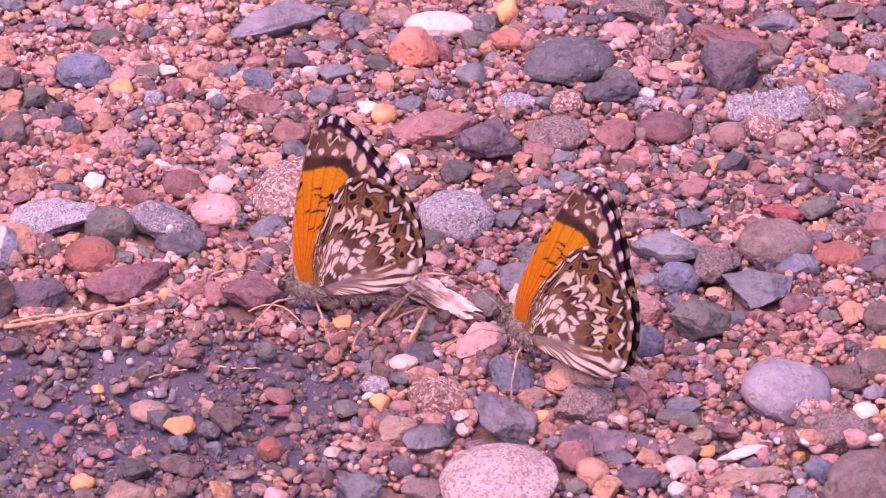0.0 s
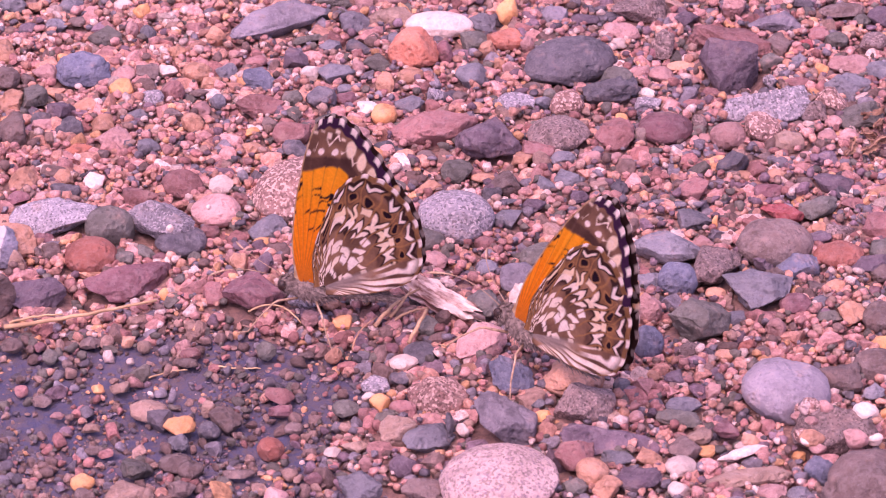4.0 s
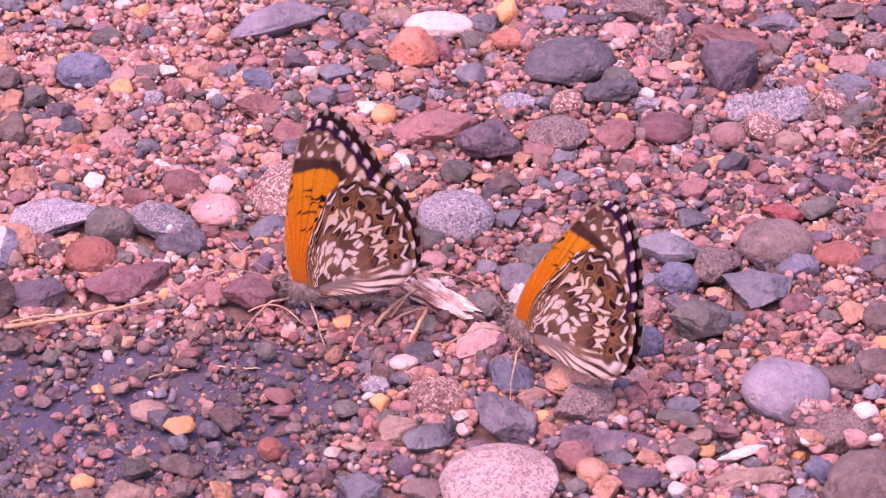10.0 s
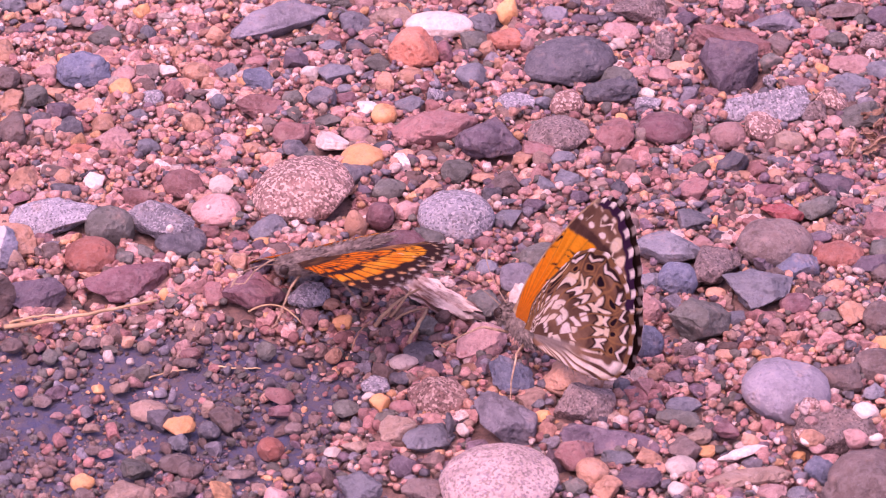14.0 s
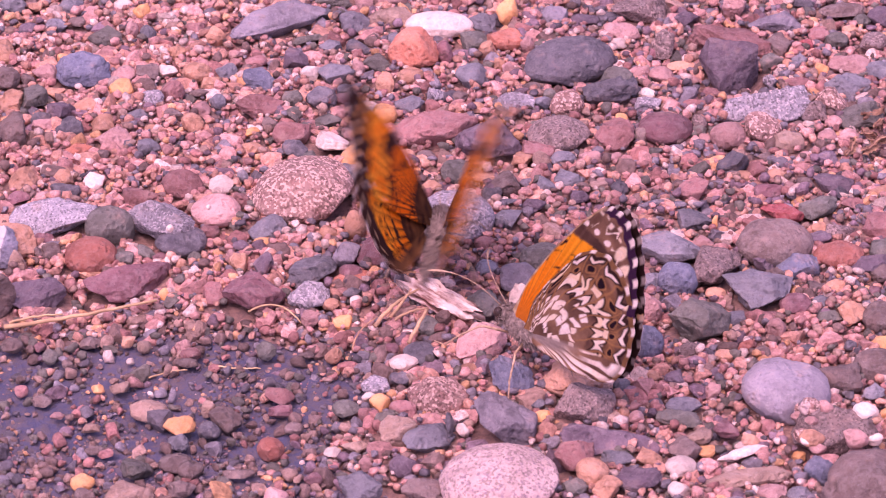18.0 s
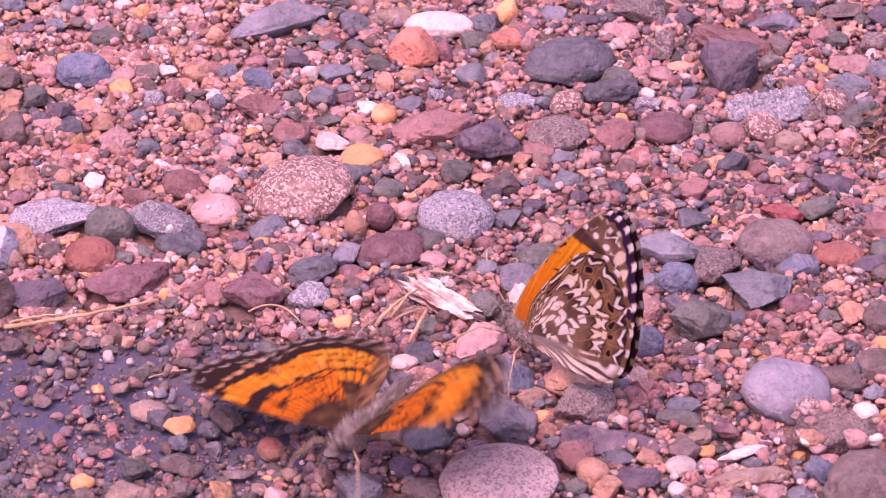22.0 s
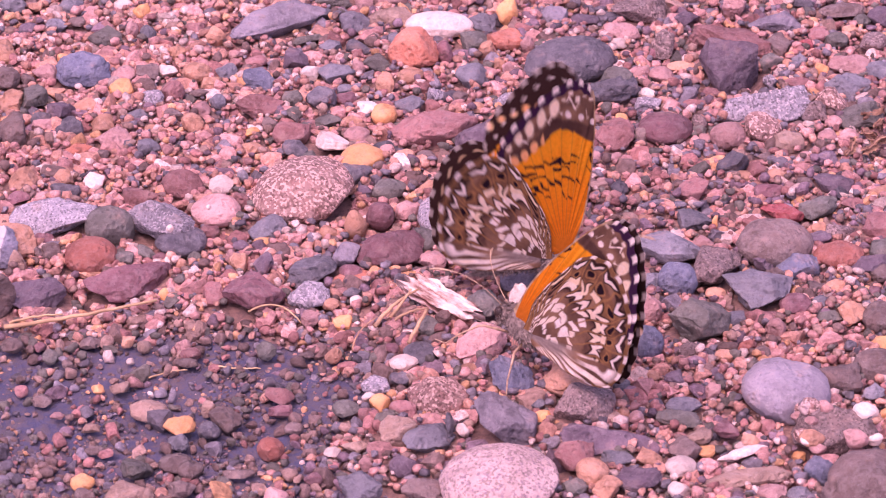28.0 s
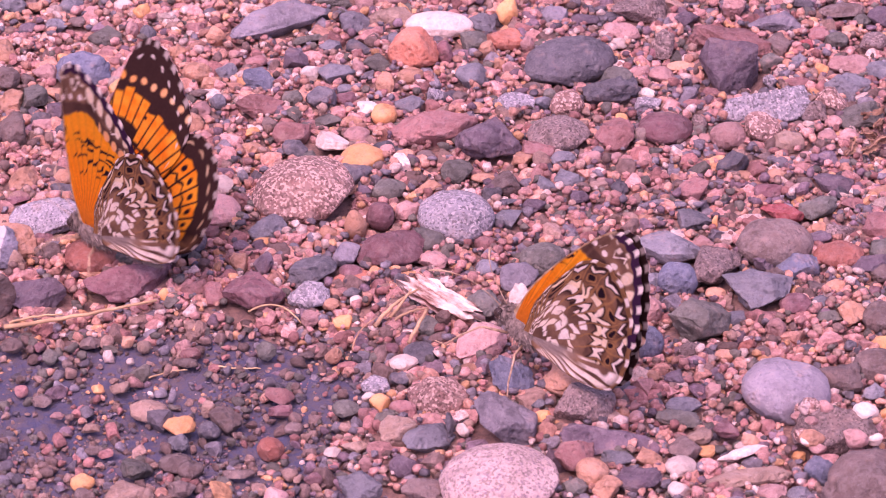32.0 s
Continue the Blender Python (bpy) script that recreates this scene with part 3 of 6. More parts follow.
    rock(-33.1, 11.3, 1.28, 1.22, 0.76, 0, QUARTZ)
    cobble(-40.2, 11.2, 1.71, 1.63, 1.12, 0, PEACH)
    cobble(37.1, 11.1, 2.00, 1.61, 0.89, 0, PURPLE)
    cobble(34.4, 11.1, 0.86, 0.81, 0.79, 0, BROWN)
    cobble(-2.9, 10.9, 0.57, 0.54, 0.66, 0, BROWN)
    cobble(-1.3, 10.6, 1.14, 1.00, 0.56, 0, PEACH)
    cobble(17.0, 10.6, 1.14, 1.00, 0.56, 0, BASALT)
    cobble(6.0, 10.5, 1.43, 1.35, 1.25, 0, BROWN)
    cobble(13.5, 10.5, 0.85, 0.81, 0.67, 0, BROWN)
    cobble(-21.3, 10.5, 1.48, 1.41, 1.02, 0, QUARTZ)
    cobble(32.9, 10.4, 0.71, 0.68, 0.73, 0, PINK)
    egg(-24.7, 10.4, 2.05, 1.95, 1.30, 0, ROSE)
    cobble(9.7, 10.4, 1.14, 1.08, 1.16, 0, SLATE)
    cobble(39.3, 10.3, 0.71, 0.68, 0.52, 0, ROSE)
    cobble(-5.2, 9.9, 1.85, 1.48, 0.82, 0, OLIVE)
    cobble(-7.4, 9.9, 0.85, 0.80, 0.45, 0, PURPLE)
    cobble(-9.1, 9.9, 0.85, 0.80, 0.45, 0, PEACH)
    cobble(-35.7, 9.9, 1.56, 1.40, 0.78, 0, BASALT)
    cobble(7.7, 9.8, 0.71, 0.68, 0.52, 0, PINK)
    cobble(30.8, 9.7, 1.71, 1.20, 0.67, 0, MAROON)
    rock(23.7, 9.4, 1.89, 1.40, 0.78, 22, ROSE)
    cobble(41.5, 9.2, 1.42, 1.20, 0.67, 0, PEACH)
    cobble(-37.9, 9.0, 0.85, 0.72, 0.40, 0, PINK)
    cobble(4.5, 9.0, 1.08, 1.03, 0.94, 0, BASALT)
    cobble(-28.8, 8.8, 2.07, 1.50, 0.83, 15, ROSE)
    cobble(-32.4, 8.7, 0.71, 0.60, 0.33, 0, PEACH)
    cobble(12.9, 8.6, 1.13, 1.08, 0.74, 0, PURPLE)
    cobble(-40.2, 8.5, 1.28, 1.00, 0.56, 0, MAROON)
    cobble(10.1, 8.3, 0.71, 0.67, 0.52, 0, PINK)
    cobble(5.8, 8.2, 1.27, 0.60, 0.33, 0, SLATE)


def stones_near():
    egg(-13.1, 7.9, 4.97, 4.72, 2.73, 0, PINK_GRANITE)
    cobble(-31.4, 7.8, 0.57, 0.54, 0.76, 0, PINK)
    cobble(-19.0, 7.5, 0.99, 0.94, 1.31, 0, ROSE)
    cobble(38.7, 7.5, 1.41, 1.00, 0.55, 0, ROSE)
    cobble(8.5, 7.1, 1.22, 1.16, 0.69, 0, PURPLE)
    rock(35.2, 6.6, 1.98, 1.79, 1.00, 0, OLIVE)
    cobble(25.6, 6.6, 0.56, 0.54, 0.37, 0, RUST)
    cobble(-3.4, 5.9, 1.13, 1.07, 1.34, 0, PINK)
    egg(-21.3, 5.6, 2.40, 2.28, 1.40, 0, PINK)
    rock(32.4, 5.5, 2.75, 1.20, 0.67, -25, CRIMSON)
    cobble(19.1, 4.8, 0.84, 0.79, 0.44, 0, PEACH)
    cobble(26.2, 4.7, 0.70, 0.67, 0.52, 0, BROWN)
    cobble(20.2, 4.7, 0.56, 0.53, 0.57, 0, SLATE)
    cobble(-5.8, 4.6, 1.41, 1.34, 1.62, 0, MAROON)
    rock(6.0, 4.2, 1.60, 1.52, 1.56, 0, SLATE)
    rock(-36.7, 4.1, 4.22, 2.98, 1.65, 0, GREY_GRANITE)
    rock(23.2, 3.9, 2.11, 2.00, 1.55, 0, SLATE)
    egg(1.2, 3.6, 3.66, 3.48, 2.38, 0, GREY_GRANITE)
    cobble(35.2, 3.3, 0.84, 0.80, 0.66, 0, PEACH)
    cobble(25.3, 3.1, 0.42, 0.40, 1.30, 0, AMBER)
    rock(-26.5, 2.9, 3.23, 3.07, 2.28, 0, GREY_GRANITE)
    cobble(41.1, 2.8, 2.38, 1.98, 1.10, 0, ROSE)
    cobble(-16.6, 2.7, 2.13, 1.90, 1.05, 0, SLATE)
    cobble(-8.1, 2.7, 1.12, 1.07, 1.87, 0, PEACH)
    cobble(-21.6, 2.5, 1.12, 1.06, 0.73, 0, ROSE)
    cobble(37.1, 2.4, 1.54, 1.30, 0.72, 0, BROWN_GRANITE)
    cobble(26.2, 2.3, 0.56, 0.53, 0.76, 0, PEACH)
    egg(-31.0, 2.2, 2.41, 2.29, 2.23, 0, OLIVE)
    cobble(-10.8, 2.1, 1.12, 1.06, 0.94, 0, PEACH)
    cobble(-34.3, 1.6, 1.54, 0.87, 0.48, 0, MAROON)
    cobble(7.0, 1.5, 0.70, 0.66, 0.59, 0, PINK)
    cobble(35.1, 1.4, 1.40, 0.98, 0.55, 0, PURPLE)
    cobble(-37.2, 1.4, 0.98, 0.91, 0.50, 0, MAROON)
    cobble(-16.8, 0.8, 0.84, 0.80, 0.66, 0, AMBER)
    cobble(-1.9, 0.7, 2.04, 1.94, 1.12, 0, OLIVE)
    cobble(5.6, 0.7, 0.56, 0.53, 0.57, 0, PEACH)
    egg(-24.4, 0.4, 2.51, 2.28, 1.27, 0, BASALT)
    cobble(4.0, 0.1, 1.11, 1.06, 0.94, 0, ROSE)
    cobble(24.3, 0.1, 1.25, 1.18, 0.66, 0, PINK)
    cobble(-18.8, -0.1, 0.84, 0.79, 0.65, 0, PURPLE)
    cobble(-13.8, -0.3, 0.50, 0.48, 0.59, 0, SLATE)
    cobble(-40.5, -0.6, 2.79, 2.65, 1.69, 0, PEACH)
    egg(30.7, -0.7, 3.62, 3.44, 2.17, 0, BROWN)
    rock(-4.9, -0.9, 3.23, 3.07, 2.25, 0, MAROON)
    cobble(-27.7, -1.1, 1.11, 0.98, 0.54, 0, OLIVE)
    rock(20.1, -1.1, 3.76, 2.35, 1.31, 0, SLATE)
    cobble(-37.5, -1.2, 0.69, 0.66, 0.71, 0, BROWN)
    cobble(41.0, -1.4, 2.08, 1.76, 0.98, 0, OLIVE)
    cobble(-36.2, -1.4, 0.97, 0.92, 0.99, 0, BROWN)
    cobble(-26.0, -1.7, 0.97, 0.78, 0.43, 0, MAROON)
    cobble(-23.2, -1.7, 0.83, 0.78, 0.43, 0, OLIVE)
    egg(36.6, -2.0, 2.50, 2.15, 1.20, 0, BRICK)
    cobble(-19.7, -2.1, 0.69, 0.66, 0.89, 0, PINK)
    cobble(-40.7, -2.4, 2.14, 2.03, 2.66, 0, BANDED)
    rock(-9.2, -2.4, 1.53, 1.45, 1.36, 0, LAVENDER)
    cobble(-26.3, -2.4, 0.50, 0.47, 0.39, 0, QUARTZ)
    egg(-32.6, -2.5, 2.61, 2.48, 1.60, 0, BRICK)
    cobble(-29.6, -2.5, 1.25, 1.19, 1.00, 0, OLIVE)
    cobble(-1.1, -2.7, 1.52, 1.37, 0.76, 0, PINK)
    egg(9.1, -2.8, 2.22, 2.11, 1.45, 0, OLIVE)
    cobble(26.3, -2.8, 1.25, 1.18, 0.87, 0, PURPLE)
    cobble(-25.4, -2.8, 0.42, 0.39, 0.60, 0, QUARTZ)
    cobble(-18.7, -2.9, 1.11, 1.05, 0.73, 0, PEACH)
    cobble(-24.2, -3.2, 0.55, 0.53, 0.75, 0, PEACH)
    cobble(29.5, -3.2, 1.38, 1.31, 0.79, 0, PURPLE)
    cobble(39.8, -3.5, 2.63, 1.56, 0.87, 0, PURPLE)
    cobble(-39.1, -3.9, 0.91, 0.87, 1.71, 0, TAN)
    cobble(4.0, -3.9, 1.10, 1.05, 0.63, 0, SLATE)
    cobble(-16.5, -4.0, 0.97, 0.92, 1.53, 0, PURPLE)
    rock(32.7, -4.2, 2.07, 1.97, 1.60, 0, BLUE)
    cobble(27.9, -4.3, 0.55, 0.52, 0.56, 0, PEACH)
    rock(24.6, -4.5, 2.90, 2.76, 2.04, 0, BROWN_GRANITE)
    rock(-11.9, -4.7, 2.56, 1.79, 1.00, 18, SLATE)
    cobble(-32.3, -4.7, 1.24, 0.66, 0.37, 0, PEACH)
    cobble(40.4, -4.8, 1.24, 1.17, 0.65, 0, BROWN)
    cobble(-8.5, -4.9, 1.10, 1.05, 0.72, 0, MAROON)
    cobble(30.4, -5.0, 1.38, 0.97, 0.54, 0, BROWN)
    cobble(-8.4, -5.4, 1.89, 0.96, 0.53, 22, RUST)
    cobble(6.8, -5.9, 1.93, 1.83, 1.29, 0, LAVENDER)
    cobble(18.9, -6.4, 1.65, 1.55, 0.86, 0, SLATE)
    cobble(-4.0, -6.6, 0.96, 0.91, 1.16, 0, BASALT)
    egg(21.5, -6.7, 1.93, 1.83, 1.96, 0, BLUE)
    cobble(-5.8, -6.8, 0.96, 0.91, 0.79, 0, ROSE)
    cobble(36.0, -6.9, 1.10, 0.97, 0.54, 0, PEACH)
    rock(-28.8, -7.0, 4.52, 2.15, 1.20, 25, MAROON)
    cobble(34.5, -7.4, 1.23, 0.97, 0.54, 0, BROWN)
    cobble(39.4, -7.6, 0.68, 0.65, 0.50, 0, MAROON)
    cobble(-7.3, -7.7, 0.41, 0.39, 0.60, 0, QUARTZ)
    cobble(24.9, -8.0, 0.96, 0.77, 0.43, 0, PEACH)
    cobble(-8.3, -8.0, 0.96, 0.77, 0.43, 0, BASALT)
    rock(-36.6, -8.5, 3.42, 2.24, 1.24, 0, PURPLE)
    cobble(36.1, -8.6, 0.55, 0.52, 0.56, 0, PURPLE)
    rock(28.9, -8.6, 3.29, 2.59, 1.44, 0, SLATE)
    cobble(-21.1, -8.8, 1.37, 1.30, 1.20, 0, ROSE)
    cobble(-12.4, -8.8, 2.11, 1.85, 1.03, 0, GREY_GRANITE)
    cobble(-25.4, -8.8, 0.55, 0.52, 0.91, 0, AMBER)
    rock(-17.3, -8.9, 2.93, 2.74, 1.52, 0, MAROON)
    cobble(-8.0, -9.4, 0.68, 0.65, 0.62, 0, QUARTZ)
    cobble(34.4, -9.8, 0.95, 0.91, 0.57, 0, SLATE)
    cobble(-10.1, -10.0, 0.95, 0.85, 0.47, 0, PEACH)
    egg(32.1, -10.2, 1.64, 1.54, 0.85, 0, MAROON)
    cobble(-40.5, -10.7, 1.78, 1.69, 3.39, 0, BROWN)
    cobble(7.0, -10.8, 1.09, 1.04, 1.99, 0, QUARTZ)
    cobble(3.9, -10.8, 1.91, 1.81, 1.36, 0, OLIVE)
    cobble(18.6, -11.8, 1.22, 1.16, 1.96, 0, PINK)
    cobble(29.5, -11.8, 1.63, 0.77, 0.43, 0, ROSE)
    cobble(34.8, -12.1, 1.36, 0.96, 0.53, 0, OLIVE)
    cobble(37.2, -12.2, 1.49, 1.42, 1.41, 0, PEACH)
    cobble(26.6, -12.5, 1.08, 1.03, 0.80, 0, SLATE)
    cobble(-12.1, -12.5, 1.22, 1.07, 0.59, 0, PINK)
    cobble(39.6, -12.6, 1.90, 1.81, 1.55, 0, BROWN)
    cobble(-9.0, -13.0, 0.95, 0.90, 0.78, 0, AMBER)
    cobble(-6.7, -13.2, 0.68, 0.64, 0.69, 0, PINK)
    cobble(1.7, -13.6, 0.68, 0.64, 0.69, 0, PINK)
    rock(22.9, -13.8, 2.93, 2.78, 1.87, 0, OLIVE)
    cobble(-1.3, -14.0, 1.22, 1.16, 1.24, 0, OLIVE)
    cobble(30.1, -14.2, 1.08, 1.03, 1.10, 0, PINK)
    cobble(-28.3, -16.0, 0.75, 0.72, 0.58, 0, PEACH)
    cobble(-31.6, -16.3, 1.08, 0.95, 0.53, 0, BROWN)
    cobble(36.4, -16.5, 0.67, 0.64, 0.49, 0, BASALT)
    cobble(-23.1, -16.8, 0.94, 0.89, 0.56, 0, PINK)
    cobble(-26.8, -16.9, 0.70, 0.66, 0.67, 0, TAN)
    cobble(39.4, -16.9, 1.21, 1.14, 0.63, 0, AMBER)
    cobble(-36.1, -17.0, 0.59, 0.56, 0.53, 0, MAROON)


def stones_nearest():
    cobble(32.6, -17.1, 0.67, 0.57, 0.32, 0, BASALT)
    cobble(-38.6, -17.1, 1.07, 1.02, 0.70, 0, BROWN)
    cobble(27.1, -17.2, 0.81, 0.77, 0.82, 0, BRICK)
    cobble(-4.6, -17.4, 0.67, 0.64, 0.68, 0, MAROON)
    egg(18.3, -17.5, 1.48, 1.40, 2.21, 0, BLUE)
    cobble(28.6, -17.7, 0.80, 0.76, 0.82, 0, BROWN)
    rock(3.2, -17.7, 2.41, 2.19, 1.22, 0, PINK)
    cobble(-22.5, -18.2, 0.94, 0.89, 0.56, 0, ROSE)
    egg(-2.1, -18.2, 1.47, 1.40, 0.78, 0, BASALT)
    cobble(21.9, -18.3, 1.21, 1.15, 1.04, 0, BROWN_GRANITE)
    cobble(-12.1, -18.3, 0.80, 0.75, 0.42, 0, BROWN)
    cobble(-15.6, -18.3, 1.07, 1.02, 1.09, 0, OLIVE)
    cobble(-9.8, -18.6, 0.80, 0.76, 0.82, 0, PEACH)
    cobble(-34.9, -18.6, 0.94, 0.89, 0.56, 0, OLIVE)
    cobble(25.1, -18.6, 0.94, 0.89, 0.56, 0, PEACH)
    cobble(33.8, -18.9, 0.80, 0.57, 0.31, 0, PEACH)
    cobble(-27.9, -19.1, 0.43, 0.41, 0.44, 0, QUARTZ)
    egg(-3.5, -19.5, 1.34, 1.02, 0.56, 0, QUARTZ)
    cobble(-22.8, -19.7, 1.07, 0.75, 0.42, 0, BROWN)
    cobble(-33.4, -19.8, 0.53, 0.51, 0.54, 0, BROWN)
    cobble(21.0, -20.1, 0.40, 0.38, 0.51, 0, QUARTZ)
    cobble(27.6, -20.2, 0.67, 0.63, 0.49, 0, OLIVE)
    cobble(38.5, -20.7, 2.27, 2.15, 1.54, 0, BROWN)
    cobble(2.4, -21.0, 1.01, 0.96, 0.60, 0, PEACH)
    cobble(24.0, -21.1, 0.67, 0.63, 0.49, 0, PURPLE)
    cobble(18.6, -21.8, 0.80, 0.76, 0.81, 0, PEACH)
    cobble(-37.5, -22.1, 0.61, 0.56, 0.31, 0, BROWN)
    cobble(-2.9, -22.2, 0.74, 0.71, 0.83, 0, TAN)
    cobble(-3.6, -22.2, 1.19, 0.94, 0.52, 0, BASALT)
    cobble(20.5, -22.4, 0.98, 0.93, 1.11, 0, PURPLE)
    rock(5.9, -22.5, 2.36, 2.25, 1.77, 0, BLUE)
    rock(34.9, -22.6, 1.99, 1.89, 1.66, 0, BROWN)
    cobble(11.8, -22.9, 2.92, 2.69, 1.50, 0, PEACH)
    cobble(3.2, -23.0, 0.53, 0.50, 0.47, 0, AMBER)
    cobble(2.0, -23.0, 0.53, 0.50, 0.35, 0, BROWN)
    cobble(15.8, -23.2, 0.79, 0.75, 0.62, 0, SLATE)
    cobble(-5.8, -23.3, 1.46, 1.31, 0.73, 0, GREY_GRANITE)
    cobble(-30.5, -23.6, 0.66, 0.63, 0.36, 0, AMBER)
    cobble(-28.5, -23.6, 0.93, 0.88, 0.55, 0, TAN)
    cobble(4.4, -24.0, 0.71, 0.63, 0.35, 0, PEACH)
    cobble(-37.2, -24.1, 0.66, 0.63, 0.67, 0, ROSE)
    cobble(-25.8, -24.4, 0.32, 0.30, 0.43, 0, QUARTZ)
    cobble(38.2, -24.5, 1.19, 1.13, 0.70, 0, SLATE)
    cobble(23.9, -24.7, 0.79, 0.75, 1.15, 0, PINK)
    cobble(-6.5, -25.0, 0.66, 0.63, 0.67, 0, QUARTZ)
    rock(-14.2, -25.2, 1.45, 1.12, 0.62, 0, ROSE)
    cobble(-0.4, -25.4, 2.72, 2.49, 1.39, 0, PINK_GRANITE)
    egg(30.2, -25.5, 4.07, 3.87, 2.77, 0, LAVENDER)
    cobble(-35.4, -25.5, 1.05, 0.74, 0.41, 0, BROWN)
    cobble(8.5, -26.0, 0.79, 0.74, 0.41, 0, SLATE)
    cobble(-5.5, -26.3, 0.92, 0.87, 0.83, 0, AMBER)
    cobble(21.2, -26.5, 1.71, 1.11, 0.62, 0, SLATE)
    cobble(-8.4, -27.0, 1.31, 1.11, 0.62, 0, OLIVE)
    cobble(12.2, -27.1, 2.81, 2.67, 1.66, 0, BROWN_GRANITE)
    cobble(-14.0, -27.1, 1.31, 0.93, 0.51, 0, MAROON)
    cobble(-20.6, -27.1, 0.66, 0.62, 0.84, 0, TAN)
    cobble(-19.5, -27.3, 1.05, 0.74, 0.41, 0, MAROON)
    cobble(37.4, -27.3, 1.05, 0.74, 0.41, 0, BROWN)
    cobble(-3.4, -27.3, 1.31, 1.25, 0.75, 0, ROSE)
    cobble(18.3, -27.4, 0.52, 0.50, 0.53, 0, PURPLE)
    egg(-25.7, -27.4, 1.78, 1.41, 0.78, 0, TAN)
    cobble(-6.9, -27.6, 0.84, 0.80, 0.67, 0, ROSE)
    cobble(-33.7, -27.9, 0.65, 0.55, 0.31, 0, PINK)
    cobble(39.1, -27.9, 1.05, 1.00, 0.69, 0, AMBER)
    cobble(15.7, -28.0, 0.66, 0.62, 0.84, 0, PEACH)
    cobble(8.8, -28.2, 0.92, 0.87, 0.63, 0, AMBER)
    cobble(20.5, -28.3, 2.09, 1.11, 0.62, 0, OLIVE)
    cobble(16.8, -28.4, 0.79, 0.75, 0.80, 0, PINK)
    cobble(14.8, -28.6, 1.05, 0.99, 0.60, 0, TAN)
    cobble(-19.0, -28.9, 1.70, 1.48, 0.82, 0, BROWN)
    cobble(28.2, -29.8, 0.91, 0.87, 0.55, 0, ROSE)
    rock(-23.1, -29.9, 1.57, 1.29, 0.72, 0, AMBER)
    cobble(-30.6, -29.9, 0.91, 0.74, 0.41, 0, TAN)
    cobble(-12.9, -29.9, 0.91, 0.74, 0.41, 0, BROWN)
    rock(5.2, -30.0, 2.88, 2.73, 2.27, 0, LAVENDER)
    cobble(1.8, -30.4, 0.70, 0.67, 0.82, 0, QUARTZ)
    cobble(-20.3, -30.5, 1.04, 0.99, 0.68, 0, BASALT)
    rock(24.8, -30.8, 1.30, 1.24, 0.75, 0, MAROON)
    cobble(0.5, -30.9, 0.52, 0.50, 1.82, 0, BASALT)
    cobble(-4.2, -31.5, 1.95, 1.85, 1.23, 0, TAN)
    cobble(22.2, -31.6, 1.17, 1.11, 1.01, 0, TAN)
    cobble(26.6, -31.9, 0.91, 0.86, 0.54, 0, PEACH)
    rock(-22.7, -32.1, 1.09, 1.04, 1.04, 0, SLATE)
    rock(-1.2, -32.1, 2.78, 2.32, 1.64, 34, SLATE)
    rock(13.5, -32.3, 5.13, 1.70, 0.95, 8, PURPLE)
    cobble(-7.4, -32.5, 1.43, 0.73, 0.41, 0, TAN)
    cobble(-30.1, -33.1, 0.91, 0.55, 0.30, 0, BROWN)
    cobble(22.6, -33.3, 0.91, 0.73, 0.41, 0, AMBER)
    egg(-14.9, -33.5, 1.24, 1.18, 1.20, 0, BRICK)
    cobble(-9.5, -33.5, 0.83, 0.79, 0.46, 0, QUARTZ)
    cobble(20.8, -33.6, 1.55, 1.48, 1.02, 0, BROWN)
    cobble(-29.2, -33.6, 0.78, 0.62, 0.34, 0, ROSE)
    cobble(36.0, -34.0, 1.16, 1.11, 0.89, 0, PINK)
    rock(25.6, -33.9, 2.45, 0.75, 0.62, 20, QUARTZ)
    cobble(30.6, -34.2, 0.65, 0.61, 0.66, 0, AMBER)
    rock(14.8, -34.6, 1.77, 0.97, 0.54, -22, SLATE)
    cobble(17.5, -34.7, 1.29, 1.23, 1.02, 0, PEACH)
    cobble(-6.6, -35.4, 0.64, 0.61, 0.66, 0, PINK)
    rock(11.7, -35.4, 2.06, 1.96, 1.93, 0, ROSE)
    cobble(-23.0, -35.5, 1.49, 1.27, 0.71, 0, BROWN)
    egg(20.4, -36.0, 1.39, 1.32, 1.01, 0, QUARTZ)
    cobble(-3.3, -36.1, 1.29, 1.22, 1.31, 0, PURPLE)
    cobble(-26.4, -36.2, 1.54, 1.45, 0.81, 0, OLIVE)
    cobble(-21.6, -36.4, 1.16, 1.10, 0.81, 0, BROWN)
    rock(32.2, -36.7, 1.54, 1.47, 1.57, 0, BLUE)
    cobble(-17.6, -36.7, 1.54, 0.72, 0.40, 0, BROWN)
    egg(12.8, -37.0, 1.49, 1.42, 1.30, 0, PEACH)
    cobble(25.9, -37.6, 4.10, 1.35, 0.75, 11, TAN)
    cobble(-11.2, -37.8, 0.90, 0.85, 0.73, 0, MAROON)
    cobble(16.6, -38.0, 2.18, 1.52, 0.84, 0, PURPLE)
    egg(-30.8, -38.0, 1.10, 1.05, 0.63, 0, AMBER)
    cobble(-22.1, -39.2, 1.28, 1.21, 0.94, 0, BROWN)
    cobble(11.1, -39.2, 1.28, 1.21, 0.94, 0, OLIVE)
    rock(-6.7, -39.2, 2.30, 1.80, 1.00, 0, SLATE)
    egg(4.7, -39.4, 5.2, 4.7, 2.65, 0, PALE_GRANITE)
    cobble(13.9, -39.4, 1.40, 1.33, 1.18, 0, PEACH)
    cobble(-1.9, -39.8, 2.30, 1.62, 0.90, 0, BROWN)
    cobble(36.6, -40.0, 4.73, 4.04, 2.24, 0, BROWN)
